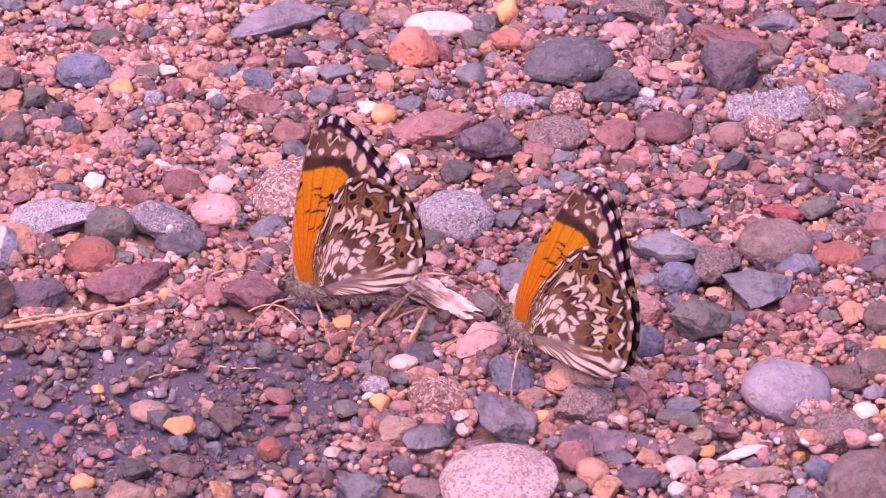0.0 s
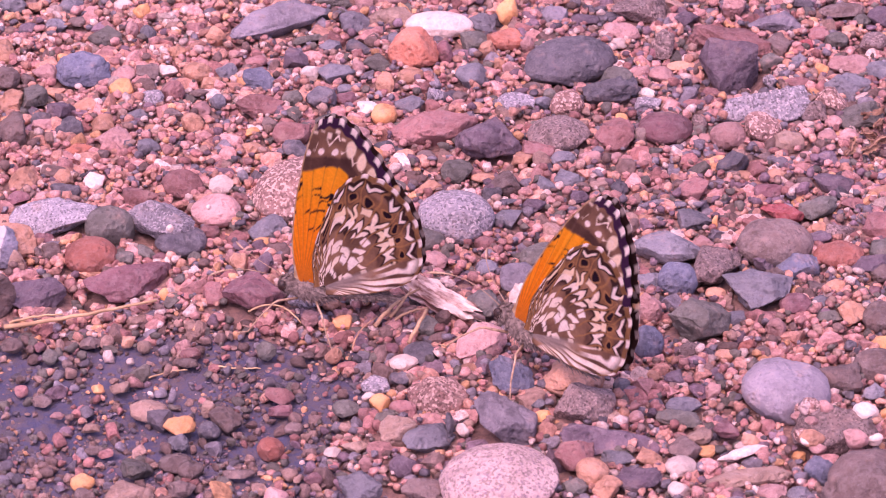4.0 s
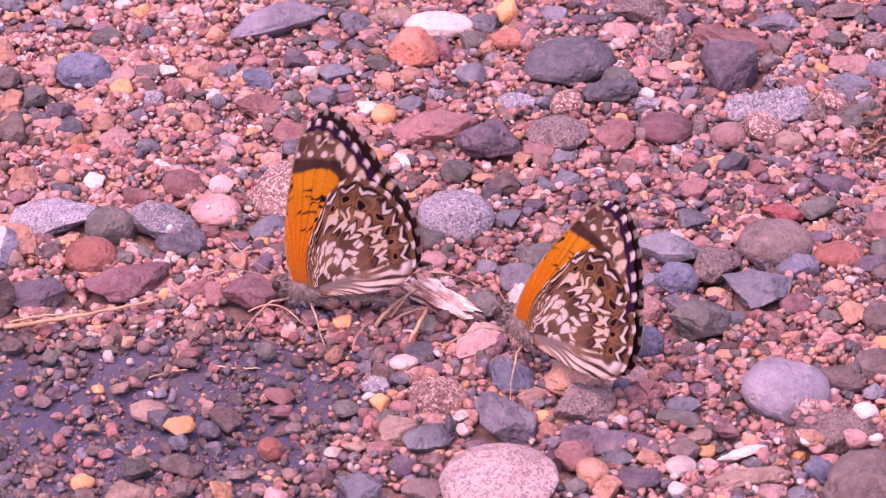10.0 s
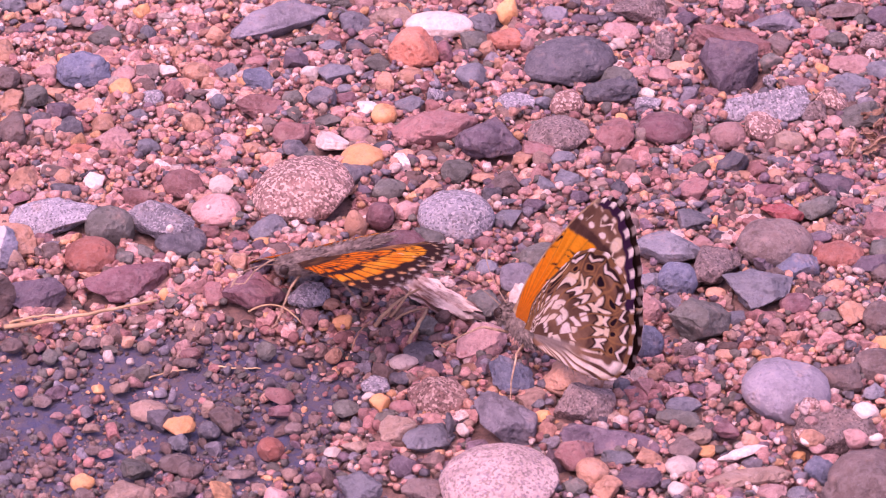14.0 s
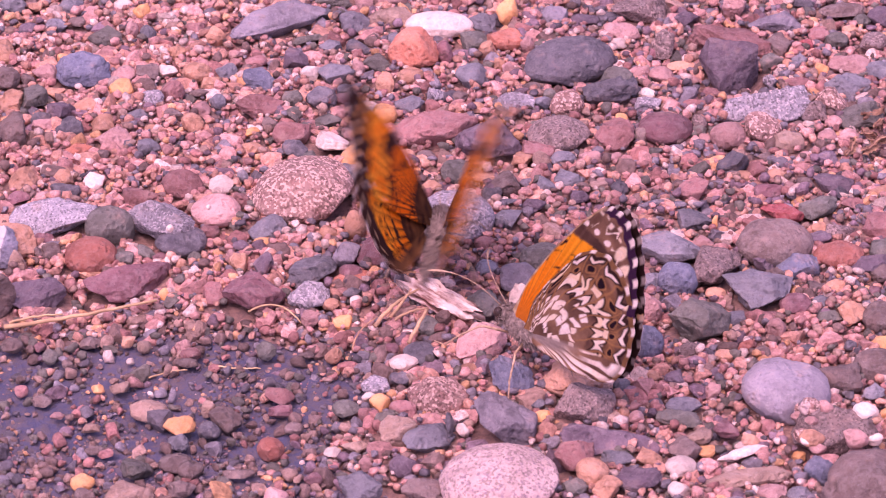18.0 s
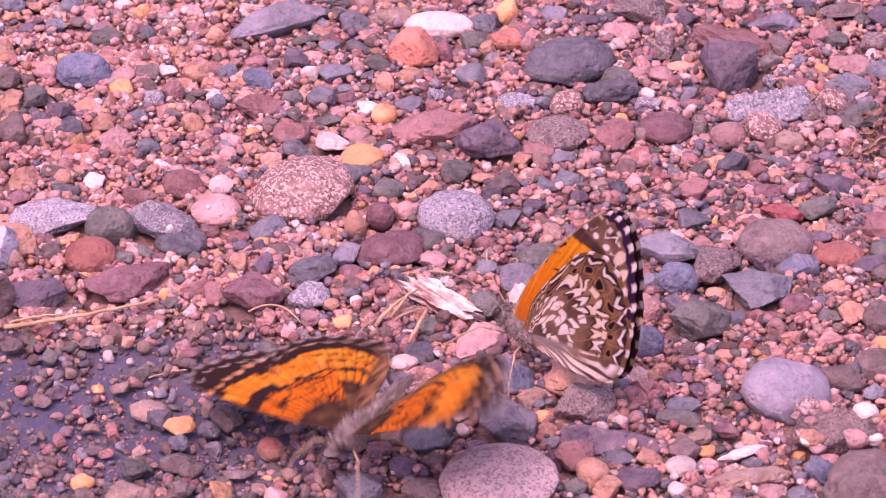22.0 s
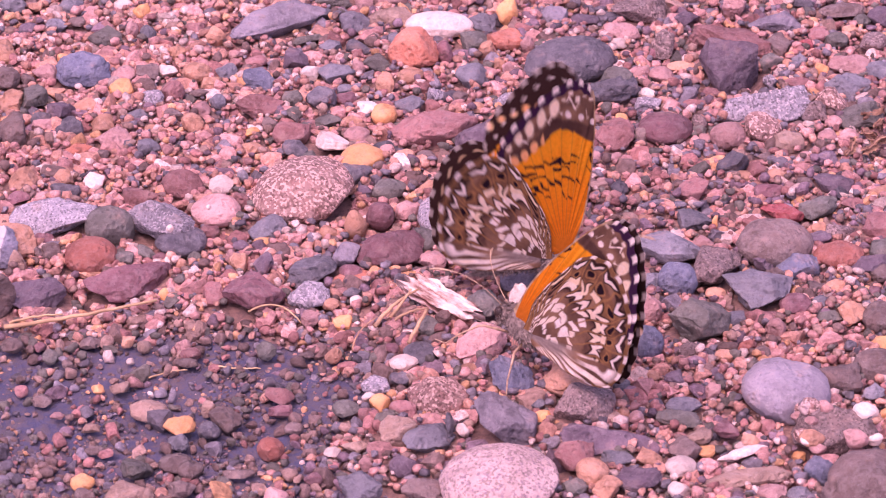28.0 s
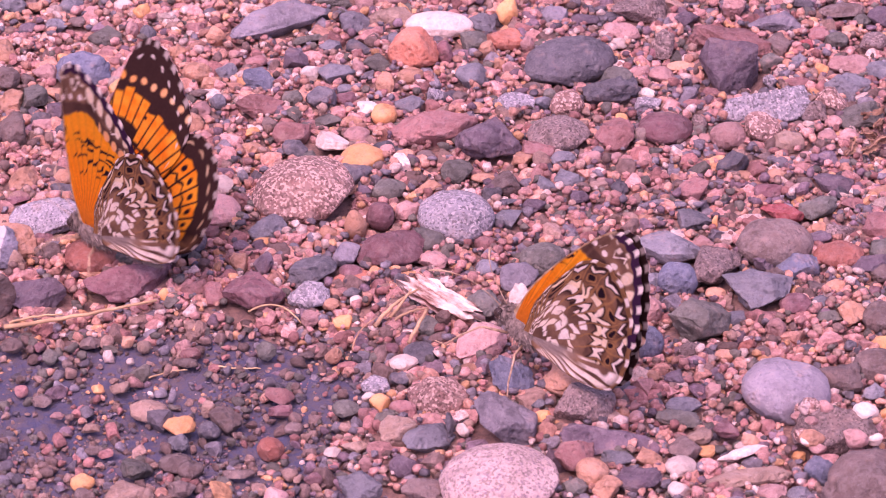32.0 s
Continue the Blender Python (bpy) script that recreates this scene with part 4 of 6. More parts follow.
    cobble(20.0, -40.0, 1.02, 0.97, 1.21, 0, QUARTZ)
    cobble(-30.4, -40.0, 1.02, 0.97, 0.67, 0, BROWN)
    cobble(28.0, -40.1, 1.40, 1.26, 0.70, 0, PINK)
    cobble(-14.4, -40.1, 1.27, 1.21, 0.73, 0, PINK)
    cobble(30.3, -40.2, 1.27, 1.08, 0.60, 0, SLATE)
    cobble(-26.7, -40.6, 2.16, 1.62, 0.90, 0, TAN)


def conglomerate(x, y, a, b, c, turn):
    """A brown rock with pale pebbles stuck in its matrix."""
    rng = np.random.RandomState(29)
    v, f = ICO5
    rock_v = stone_shape(rng, v, 12, (0.55, 0.85), 0.06, 0.25, 0.16) * np.array([a, b, c]) * MM
    ob = new("conglomerate", mesh_of("conglomerate", rock_v, f, BROWN_GRANITE))
    ob.matrix_world = pose(x * MM, y * MM, 0.55 * c * MM, 0, 0, turn)
    tagged(ob, "lumpy brown conglomerate with pink and white pebbles in it", "stone", "stones of the gravel bed")
    kinds = (QUARTZ, PINK, PEACH, PINK_GRANITE, LAVENDER, PALE_GRANITE)
    for i in range(34):
        t, h = rng.uniform(0, 2 * math.pi), rng.uniform(0.15, 0.95)
        n = np.array([math.cos(t) * math.sqrt(1 - h * h), math.sin(t) * math.sqrt(1 - h * h), h])
        at = rock_v[np.argmax(rock_v @ (n / (a, b, c)))]
        r = rng.uniform(0.4, 1.0) * MM
        w, g = ICO3
        bit = part("pebble", mesh_of("pebble", stone_shape(rng, w, 6, (0.6, 0.9), 0.07, 0.16, 0.06) * r * (1.2, 1.0, 0.8), g, kinds[int(rng.choice(6, p=[0.3, 0.25, 0.15, 0.1, 0.1, 0.1]))]), None, ob)
        bit.location = at * 0.95
    FOOT.append((x, y, a, b, radians(turn), c))


def stick(name, a, b, sag, r0, r1, material, label, category, wobble=0.05, seed=1):
    pts = bent(a, b, sag, 12, wobble, seed)
    rad = [(r0 + (r1 - r0) * i / 11) * MM for i in range(12)]
    base = Vector(a) * MM
    ob = new(name, tube_mesh(name, [p * MM - base for p in pts], rad, material))
    ob.location = base
    return tagged(ob, label, category)


def flake(name, x, y, z, long, wide, turn, tip, material, label, category, seed, thick=0.1):
    """A thin curled chip with ragged ends and ribs along it."""
    rng = np.random.RandomState(seed)
    nu, nv = 26, 13
    u, v = np.meshgrid(np.linspace(-1, 1, nu), np.linspace(-1, 1, nv), indexing="ij")
    half = wide * (0.75 - 0.2 * u) * (1 - 0.25 * u ** 2) * (1 + 0.16 * np.sin(u * 7 + seed * 2 + 2 * v))
    ends = long * (1 + 0.16 * rng.normal(size=nv))[None, :]
    px = u * ends
    py = v * half * (1 + 0.08 * np.sin(u * 5 + seed))
    pz = 0.5 * wide * (1 - v ** 2) + 0.16 * np.sin(v * 9 + u * 2.5) * wide + 0.12 * np.sin(u * 6 + v * 4 + seed) * wide + 0.3 * u ** 2 + 0.06 * rng.normal(size=u.shape)
    top = np.stack([px, py, pz + 0.12], -1).reshape(-1, 3)
    low = np.stack([px, py, pz - thick], -1).reshape(-1, 3)
    i, j = np.meshgrid(np.arange(nu - 1), np.arange(nv - 1), indexing="ij")
    a = (i * nv + j).ravel()
    quad = np.stack([a, a + nv, a + nv + 1, a + 1], -1)
    n = nu * nv
    edge = list(range(nv)) + [r * nv + nv - 1 for r in range(1, nu)] + list(range(n - 2, n - nv - 1, -1)) + [r * nv for r in range(nu - 2, 0, -1)]
    e = np.array(edge)
    f = np.roll(e, -1)
    faces = np.vstack([quad, quad[:, ::-1] + n, np.stack([e, e + n, f + n, f], -1)])
    ob = new(name, mesh_of(name, np.vstack([top, low]) * MM, faces, material))
    ob.matrix_world = pose(x * MM, y * MM, z * MM, tip, tip * 0.3, turn)
    return tagged(ob, label, category)


# a white dot on a stone, made as a small solid bead
def grain(x, y, z, r):
    v, f = ICO3
    ob = new("sand_grain", mesh_of("sand_grain", stone_shape(np.random.RandomState(3), v, 4, (0.8, 0.95), 0.03) * r * MM, f, QUARTZ))
    ob.location = (x * MM, y * MM, z * MM)
    return tagged(ob, "small white bead lying on a stone", "grain")


def build_litter():
    conglomerate(33.4, -31.6, 4.6, 3.6, 2.6, -18)
    stick("straw", (-39.4, -14.9, 1.0), (-25.9, -11.2, 1.6), (0, -0.4, 0.1), 0.22, 0.12, STRAW, "long dry yellow straw lying over the mud edge", "straw", 0.06, 1)
    stick("straw", (-39.1, -13.9, 0.8), (-34.4, -12.7, 1.0), (0, 0.2, 0.1), 0.14, 0.08, STRAW, "short dry straw beside a longer one", "straw", 0.05, 2)
    stick("dry_stem", (-6.1, -15.0, 1.2), (-2.2, -11.0, 2.6), (-0.3, 0, 0.2), 0.22, 0.10, STEM, "dry tan plant stem leaning on a bark chip", "stem", 0.06, 3)
    stick("dry_stem", (-4.3, -14.2, 1.4), (-1.4, -13.6, 2.2), (0, 0, 0.3), 0.14, 0.08, STEM, "dry tan plant stem leaning on a bark chip", "stem", 0.05, 4)
    stick("dry_stem", (-3.1, -17.4, 0.9), (-1.5, -13.8, 2.2), (0.1, 0, 0.2), 0.2, 0.15, STEM, "broken dry stem standing in the grit", "stem", 0.05, 5)
    stick("dry_stem", (-4.8, -13.7, 1.4), (-2.9, -11.3, 2.8), (0.2, 0, 0.1), 0.18, 0.08, STEM, "dry tan plant stem leaning on a bark chip", "stem", 0.06, 9)
    stick("rootlet", (-17.6, -12.3, 1.0), (-12.8, -13.7, 0.7), (0.2, 0.9, 0.7), 0.1, 0.07, STRAW, "thin pale rootlet arching over the grit", "root", 0.03, 6)
    stick("rootlet", (-26.1, -21.4, -0.1), (-22.7, -20.4, 0.1), (0, 0.1, 0.1), 0.08, 0.06, STRAW, "thin pale rootlet lying on wet mud", "root", 0.03, 7)
    stick("rootlet", (-20.7, -19.3, -0.1), (-16.2, -20.0, 0.0), (0, -0.4, 0.1), 0.08, 0.06, STRAW, "thin pale rootlet lying on wet mud", "root", 0.05, 8)
    stick("rootlet", (-8.1, -17.9, 0.4), (-5.9, -13.4, 1.2), (-0.5, 0, 0.2), 0.08, 0.05, LITTER, "thin brown rootlet on the grit", "root", 0.03, 10)
    flake("leaf_scrap", 41.6, 22.9, 1.0, 1.2, 0.5, 35, 20, LITTER, "curled brown leaf scrap among pebbles", "leaf", 20)
    flake("leaf_scrap", 42.0, 20.7, 1.0, 1.1, 0.5, 75, 35, LITTER, "curled brown leaf scrap among pebbles", "leaf", 21)
    flake("leaf_scrap", 41.0, 19.1, 1.0, 1.0, 0.5, 115, 50, LITTER, "curled brown leaf scrap among pebbles", "leaf", 22)
    flake("leaf_scrap", 42.0, 18.0, 1.0, 1.0, 0.5, 155, 65, LITTER, "curled brown leaf scrap among pebbles", "leaf", 23)
    flake("leaf_scrap", 41.3, 16.7, 1.0, 0.9, 0.5, 195, 80, LITTER, "curled brown leaf scrap among pebbles", "leaf", 24)
    flake("leaf_scrap", 39.5, 16.7, 1.0, 0.8, 0.5, 235, 95, LITTER, "curled brown leaf scrap among pebbles", "leaf", 25)
    flake("bark_chip", 0.2, -11.5, 1.7, 3.6, 1.5, -38, 14, CHIP, "bleached ribbed bark chip with torn ends", "bark", 5, 0.7)
    grain(-25.2, -1.5, 3.2, 0.36)
    grain(-21.8, 1.9, 3.4, 0.25)


# ---- the loose gravel between the stones ----
TONES = {"pink": (0.66, 0.36, 0.34), "peach": (0.72, 0.39, 0.31), "white": (0.80, 0.62, 0.58), "rose": (0.44, 0.21, 0.20),
         "brown": (0.22, 0.15, 0.14), "grey": (0.25, 0.235, 0.28), "dark": (0.14, 0.13, 0.16), "purple": (0.26, 0.18, 0.225),
         "amber": (0.80, 0.44, 0.25), "tan": (0.42, 0.28, 0.24), "olive": (0.18, 0.17, 0.155)}
SANDY = {"pink": 13, "peach": 12, "white": 5, "rose": 4, "brown": 2.5, "grey": 1.8, "dark": 0.8, "purple": 1, "amber": 1.5, "tan": 3, "olive": 1}
MIXED = {"pink": 6, "peach": 3, "white": 1.2, "rose": 4, "brown": 4, "grey": 6, "dark": 2, "purple": 6, "amber": 0.5, "tan": 4, "olive": 3}
MUDDY = {"pink": 0.8, "peach": 0.9, "white": 0.15, "rose": 3.0, "brown": 8, "grey": 4, "dark": 3, "purple": 2, "amber": 1.2, "tan": 5, "olive": 4}


def free_of_stones(x, y, shrink):
    ok = np.ones(len(x), bool)
    for sx, sy, a, b, t, c in FOOT:
        dx, dy = x - sx, y - sy
        ux, uy = dx * math.cos(t) + dy * math.sin(t), -dx * math.sin(t) + dy * math.cos(t)
        ok &= (ux / (a * shrink)) ** 2 + (uy / (b * shrink)) ** 2 > 1
    return ok


def gravel(name, count, size, span, seed, base, shrink, lift, label, only=None, material=None, smooth=False, heap=0.0, sand=0.25):
    """Joined small stones scattered over the ground, size from..to in mm."""
    rng = np.random.RandomState(seed)
    shapes = [stone_shape(rng, base[0], 9, (0.38, 0.78), 0.07, 0.16, 0.08) for _ in range(18)]
    x = rng.uniform(-span[0], span[0], count)
    y = rng.uniform(-span[1], span[1], count)
    wet = mud_depth(x, y)
    keep = free_of_stones(x, y, shrink)
    if only is not None:
        keep &= only(x, y, wet, rng)
    x, y, wet = x[keep], y[keep], wet[keep]
    n = len(x)
    r = size[0] * (size[1] / size[0]) ** (rng.uniform(0, 1, n) ** 1.6)
    names = list(TONES)
    cols = np.array([TONES[k] for k in names])
    pick = []
    sandy = np.maximum(1 / (1 + np.exp((x + 12) * 0.12)) * (y > -14), 0.75 * np.exp(-((x - 30) / 14) ** 2 - ((y + 18) / 9) ** 2))
    for i in range(n):
        w = np.array([MUDDY[k] if rng.uniform() < wet[i] else SANDY[k] if rng.uniform() < sand + (1 - sand) * sandy[i] else MIXED[k] for k in names])
        pick.append(rng.choice(len(names), p=w / w.sum()))
    tone = cols[pick] * rng.uniform(0.8, 1.15, (n, 1))
    turn = rng.uniform(0, 2 * math.pi, n)
    flat = rng.uniform(0.55, 0.95, n)
    wide = rng.uniform(0.65, 1.0, n)
    bv, bf = base
    m = len(bv)
    verts = np.empty((n, m, 3), np.float32)
    z = np.where(wet > 0.35, np.maximum(ground_height(x, y), -0.6) + r * flat * 0.55, ground_height(x, y) + r * flat * lift)
    z = z + heap * rng.uniform(0, 1, n) ** 1.5
    which = rng.randint(0, len(shapes), n)
    tilt = rng.normal(0, 0.25, n)
    for i in range(n):
        v = shapes[which[i]] * (r[i], r[i] * wide[i], r[i] * flat[i])
        ct, st = math.cos(tilt[i]), math.sin(tilt[i])
        v = np.stack([v[:, 0], v[:, 1] * ct - v[:, 2] * st, v[:, 1] * st + v[:, 2] * ct], -1)
        c, s = math.cos(turn[i]), math.sin(turn[i])
        verts[i, :, 0] = v[:, 0] * c - v[:, 1] * s + x[i]
        verts[i, :, 1] = v[:, 0] * s + v[:, 1] * c + y[i]
        verts[i, :, 2] = v[:, 2] + z[i]
    faces = (bf[None] + (np.arange(n) * m)[:, None, None]).reshape(-1, 3)
    me = mesh_of(name, verts.reshape(-1, 3) * MM, faces, material or GRAVEL, smooth, np.repeat(tone, m, axis=0))
    return tagged(new(name, me), label, "gravel", kind="stuff")


def build_gravel():
    dry = lambda x, y, wet, rng: rng.uniform(0, 1, len(x)) > wet * 0.96
    gravel("gravel", 10500, (0.5, 1.35), (52, 58), 3, ICO2, 0.96, 0.4, "loose angular pink, grey and brown gravel on sand", dry, None, False)
    gravel("fine_gravel", 44000, (0.24, 0.68), (52, 57), 4, ICO1, 0.92, 1.0, "fine pink and peach grit between the pebbles", dry, None, True, 0.7, 0.42)
    patchy = lambda x, y: (np.sin(x * 0.33 + 1) * np.sin(y * 0.4 + x * 0.1) > -0.1) | (y < -33)
    clods = lambda x, y: np.sin(x * 0.62 + 2 * np.sin(y * 0.31)) * np.sin(y * 0.75 + np.sin(x * 0.4)) > 0.1
    gravel("wet_gravel", 38000, (0.24, 0.8), (52, 56), 5, ICO2, 0.96, 0.9, "small brown lumps sunk in wet mud",
           lambda x, y, wet, rng: (wet > 0.2) & (rng.uniform(0, 1, len(x)) < 0.05 + 0.15 * patchy(x, y) + 0.4 * clods(x, y) + 0.35 * (y < -34)), WET_GRAVEL, True, 0.35)
    gravel("wet_grit", 60000, (0.11, 0.32), (52, 56), 6, ICO1, 1.0, 0.9, "fine brown and grey grit on wet mud",
           lambda x, y, wet, rng: (wet > 0.2) & (rng.uniform(0, 1, len(x)) < 0.2 + 0.4 * patchy(x, y) + 0.4 * clods(x, y)), WET_GRAVEL, True)


# ---- butterflies ----
def spline(points, n):
    """n points on a smooth line through points, and the running index of each."""
    p = np.array(points, float)
    t = np.linspace(0, len(p) - 1, n)
    i = np.clip(t.astype(int), 0, len(p) - 2)
    s = (t - i)[:, None]
    q = np.vstack([2 * p[0] - p[1], p, 2 * p[-1] - p[-2]])
    a, b, c, d = q[i], q[i + 1], q[i + 2], q[i + 3]
    return 0.5 * (2 * b + (c - a) * s + (2 * a - 5 * b + 4 * c - d) * s ** 2 + (3 * b - a - 3 * c + d) * s ** 3), t


DARK, ORANGE, CREAM, UMBER = np.array([0.042, 0.02, 0.019]), np.array([0.95, 0.29, 0.008]), np.array([0.86, 0.66, 0.46]), np.array([0.30, 0.165, 0.105])
WHITE, BLACK, OCHRE = np.array([0.92, 0.80, 0.77]), np.array([0.02, 0.01, 0.018]), np.array([0.34, 0.165, 0.072])


RED_ORANGE, GREY_HAIR = np.array([0.92, 0.22, 0.01]), np.array([0.34, 0.28, 0.27])


def soft(x, edge, width=0.02):
    return np.clip((edge - x) / width + 0.5, 0, 1)


def lay(col, mask, tone):
    return col * (1 - mask[..., None]) + tone * mask[..., None]


def inside(v, lo, hi, w=0.015):
    return soft(lo, v, w) * soft(v, hi, w)


def cells(u, first, last, count):
    k = (u - first) / (last - first) * count
    return np.floor(k), k - np.floor(k), (k >= 0) & (k <= count)


def value_noise(x, y, scale, seed):
    """Smooth noise from 0 to 1 over the wing."""
    x, y = x * scale + seed * 7.3, y * scale - seed * 3.1
    i, j = np.floor(x), np.floor(y)
    f, g = x - i, y - j
    f, g = f * f * (3 - 2 * f), g * g * (3 - 2 * g)
    h = lambda a, b: chance_of(a * 1.7 + b * 57.31, seed)
    return (h(i, j) * (1 - f) + h(i + 1, j) * f) * (1 - g) + (h(i, j + 1) * (1 - f) + h(i + 1, j + 1) * f) * g


def forewing_fields(u, v, x, y):
    """Distance from the root and from the rim in mm, direction in degrees, and the cell between two veins."""
    r = np.hypot(x, y - 0.3)
    turn = np.degrees(np.arctan2(y - 0.3, x))
    rim = r * (1 - v) / np.maximum(v, 0.02)
    k, f = np.divmod((turn - 47) / 5.2, 1.0)
    return r, turn, rim, k, f


def outer(u):
    """1 on the outer margin of a forewing, 0 along its front edge and its hind edge."""
    return soft(3.9, u, 0.5) * soft(u, 8.9, 0.5)


def forewing_top(u, v, x, y):
    col = np.broadcast_to(DARK, u.shape + (3,)).copy()
    r, turn, rim, k, f = forewing_fields(u, v, x, y)
    r = r + 0.5 * (value_noise(x, y, 0.8, 1) - 0.5)
    side = np.minimum(f, 1 - f) * r * 0.09
    vein = soft(side, 0.09, 0.07)
    fine = value_noise(x * 1.6, y * 1.6, 1.0, 8)
    # an orange patch near the body under a black net
    net = np.minimum(np.abs(value_noise(x, y, 0.75, 2) - 0.5), np.abs(value_noise(x, y, 1.0, 4) - 0.47))
    col = lay(col, inside(r, 3.6, 7.7 + 0.6 * chance_of(k, 2), 0.25) * soft(0.045, net, 0.03) * (1 - 0.8 * vein), RED_ORANGE)
    # the bright middle band, block by block, set back behind the middle, with dark veins
    near = 9.5 - 1.0 * (turn > 78) + 0.5 * (chance_of(k, 3) - 0.5)
    far = 12.4 - 1.0 * (turn > 78) + 0.7 * (chance_of(k, 5) - 0.5)
    col = lay(col, inside(r, near, far, 0.18) * (1 - vein), lerp_tone(RED_ORANGE, ORANGE + (0.0, 0.10, 0.03), fine))
    col = lay(col, soft(np.abs(r - 11.0), 0.17, 0.1) * (chance_of(k, 13) < 0.35) * (turn < 80), DARK)
    col = lay(col, soft(r, 3.4, 2.4) * 0.9, lerp_tone(DARK, OCHRE * 0.6, value_noise(x, y, 1.6, 15)))
    # the front edge, and pale spots in two rows before the margin
    col = lay(col, soft(rim, 0.45, 0.2) * soft(u, 4.2, 0.5), DARK * 1.4)
    dot = soft(np.hypot((r - 13.6) / (0.26 + 0.2 * chance_of(k, 7)), (f - 0.5) / 0.26), 1.0, 0.35)
    col = lay(col, dot * (turn < 100), lerp_tone(CREAM, ORANGE, 0.15 + 0.75 * chance_of(k, 14)))
    tiny = soft(np.hypot((rim - 1.5) / 0.17, (f - 0.5) / 0.16), 1.0, 0.4)
    col = lay(col, tiny * outer(u), WHITE * 0.7)
    return fringe(col, u, v, 3.9, 8.6, 9, 0.5)


def lerp_tone(a, b, t):
    t = np.asarray(t, float)[..., None]
    return a * (1 - t) + b * t


def fringe(col, u, v, first, last, count, strength=1.0):
    k, f, on = cells(u, first, last, count)
    edge = soft(0.965, v, 0.01) * on
    return lay(col, strength * edge * soft(np.abs(f - 0.5), 0.20, 0.1), WHITE * 0.95)


def forewing_under(u, v, x, y):
    r, turn, rim, k, f = forewing_fields(u, v, x, y)
    r = r + 0.4 * (value_noise(x, y, 0.9, 11) - 0.5)
    side = np.minimum(f, 1 - f) * r * 0.09
    bound = 11.0 + 1.7 * np.exp(-((turn - 73) / 11) ** 2) + 0.5 * (chance_of(k, 9) - 0.5)
    col = lerp_tone(RED_ORANGE, ORANGE + (0, 0.06, 0.01), np.clip((r - 2) / 9 + 0.3 * (value_noise(x, y, 0.6, 20) - 0.5), 0, 1))
    # broken black scribbles across the orange
    for at, seed, share in ((5.9, 1, 0.5), (7.2, 2, 0.65), (8.3, 3, 0.75), (9.3, 4, 0.8), (10.1, 6, 0.45)):
        path = at + 0.7 * (chance_of(k, seed) - 0.5) + 0.9 * (value_noise(x, y, 1.1, seed) - 0.5) + 0.5 * (f - 0.5)
        line = soft(np.abs(r - path), 0.02 + 0.24 * value_noise(x, y, 1.6, seed + 5), 0.09) * (chance_of(k, seed + 20) < share)
        col = lay(col, line, BLACK)
    col = lay(col, soft(side, 0.05, 0.06) * 0.32, OCHRE * 0.6)
    # the dark outer third: a black-brown bar, then mottled brown
    tone = lerp_tone(DARK * 1.7, UMBER * 1.25, value_noise(x, y, 0.9, 13))
    col = lay(col, soft(bound, r, 0.12), tone)
    col = lay(col, inside(r, bound, bound + 1.2, 0.35) * 0.8, DARK * 1.6)
    # rounded orange spots behind the bar, white ones before it, long cream ones towards the hind corner
    oval = soft(np.hypot((r - bound - 0.35) / 0.55, (f - 0.5) / 0.36), 1.0, 0.3)
    col = lay(col, oval * (turn > 81), lerp_tone(ORANGE, CREAM, np.full(u.shape, 0.45)))
    size = np.where(turn > 74, 0.85, 0.36)
    spot = soft(np.hypot((r - bound - np.where(turn > 74, 2.4, 1.75)) / size, (f - 0.5) / np.where(turn > 74, 0.34, 0.24)), 1.0, 0.25)
    col = lay(col, spot, lerp_tone(WHITE, CREAM, np.where(turn > 74, 0.8, 0.1)))
    # white arrows before the margin, a black margin with a dashed fringe
    bend = rim - 1.75 - 1.1 * np.abs(f - 0.5) * (1 + chance_of(k, 17))
    arrow = soft(np.abs(bend), 0.06 + 0.16 * chance_of(k, 18), 0.12) * soft(0.38, value_noise(x, y, 1.0, 15), 0.1)
    col = lay(col, arrow * outer(u), lerp_tone(WHITE, CREAM, chance_of(k, 16)))
    col = lay(col, soft(rim, 1.05, 0.15) * outer(u), BLACK * 1.6 + (0.012, 0.0, 0.02))
    # pale streaks near the tip, tan front edge
    k2, f2 = np.divmod((turn - 47) / 2.4, 1.0)
    streak = soft(np.abs(r - 15.9 - 0.8 * (chance_of(k2, 31) - 0.5)), 0.36 * chance_of(k2, 32), 0.15) * soft(np.abs(f2 - 0.5), 0.3, 0.15) * (turn < 74)
    col = lay(col, streak * 0.9, lerp_tone(WHITE, CREAM, chance_of(k2, 33)))
    col = lay(col, soft(rim, 0.55, 0.25) * soft(u, 3.9, 0.5), lerp_tone(OCHRE, CREAM * 0.75, value_noise(x, y, 2.0, 19)))
    return fringe(col, u, v, 3.9, 8.6, 9)


def hindwing_fields(u, v, x, y):
    r = np.hypot(x + 0.9, y - 0.6)
    turn = np.degrees(np.arctan2(y - 0.6, x + 0.9)) % 360
    turn = np.where(turn > 300, turn - 360, turn)
    k, f = np.divmod((turn - 68) / 8.3, 1.0)
    return r, turn, k, f


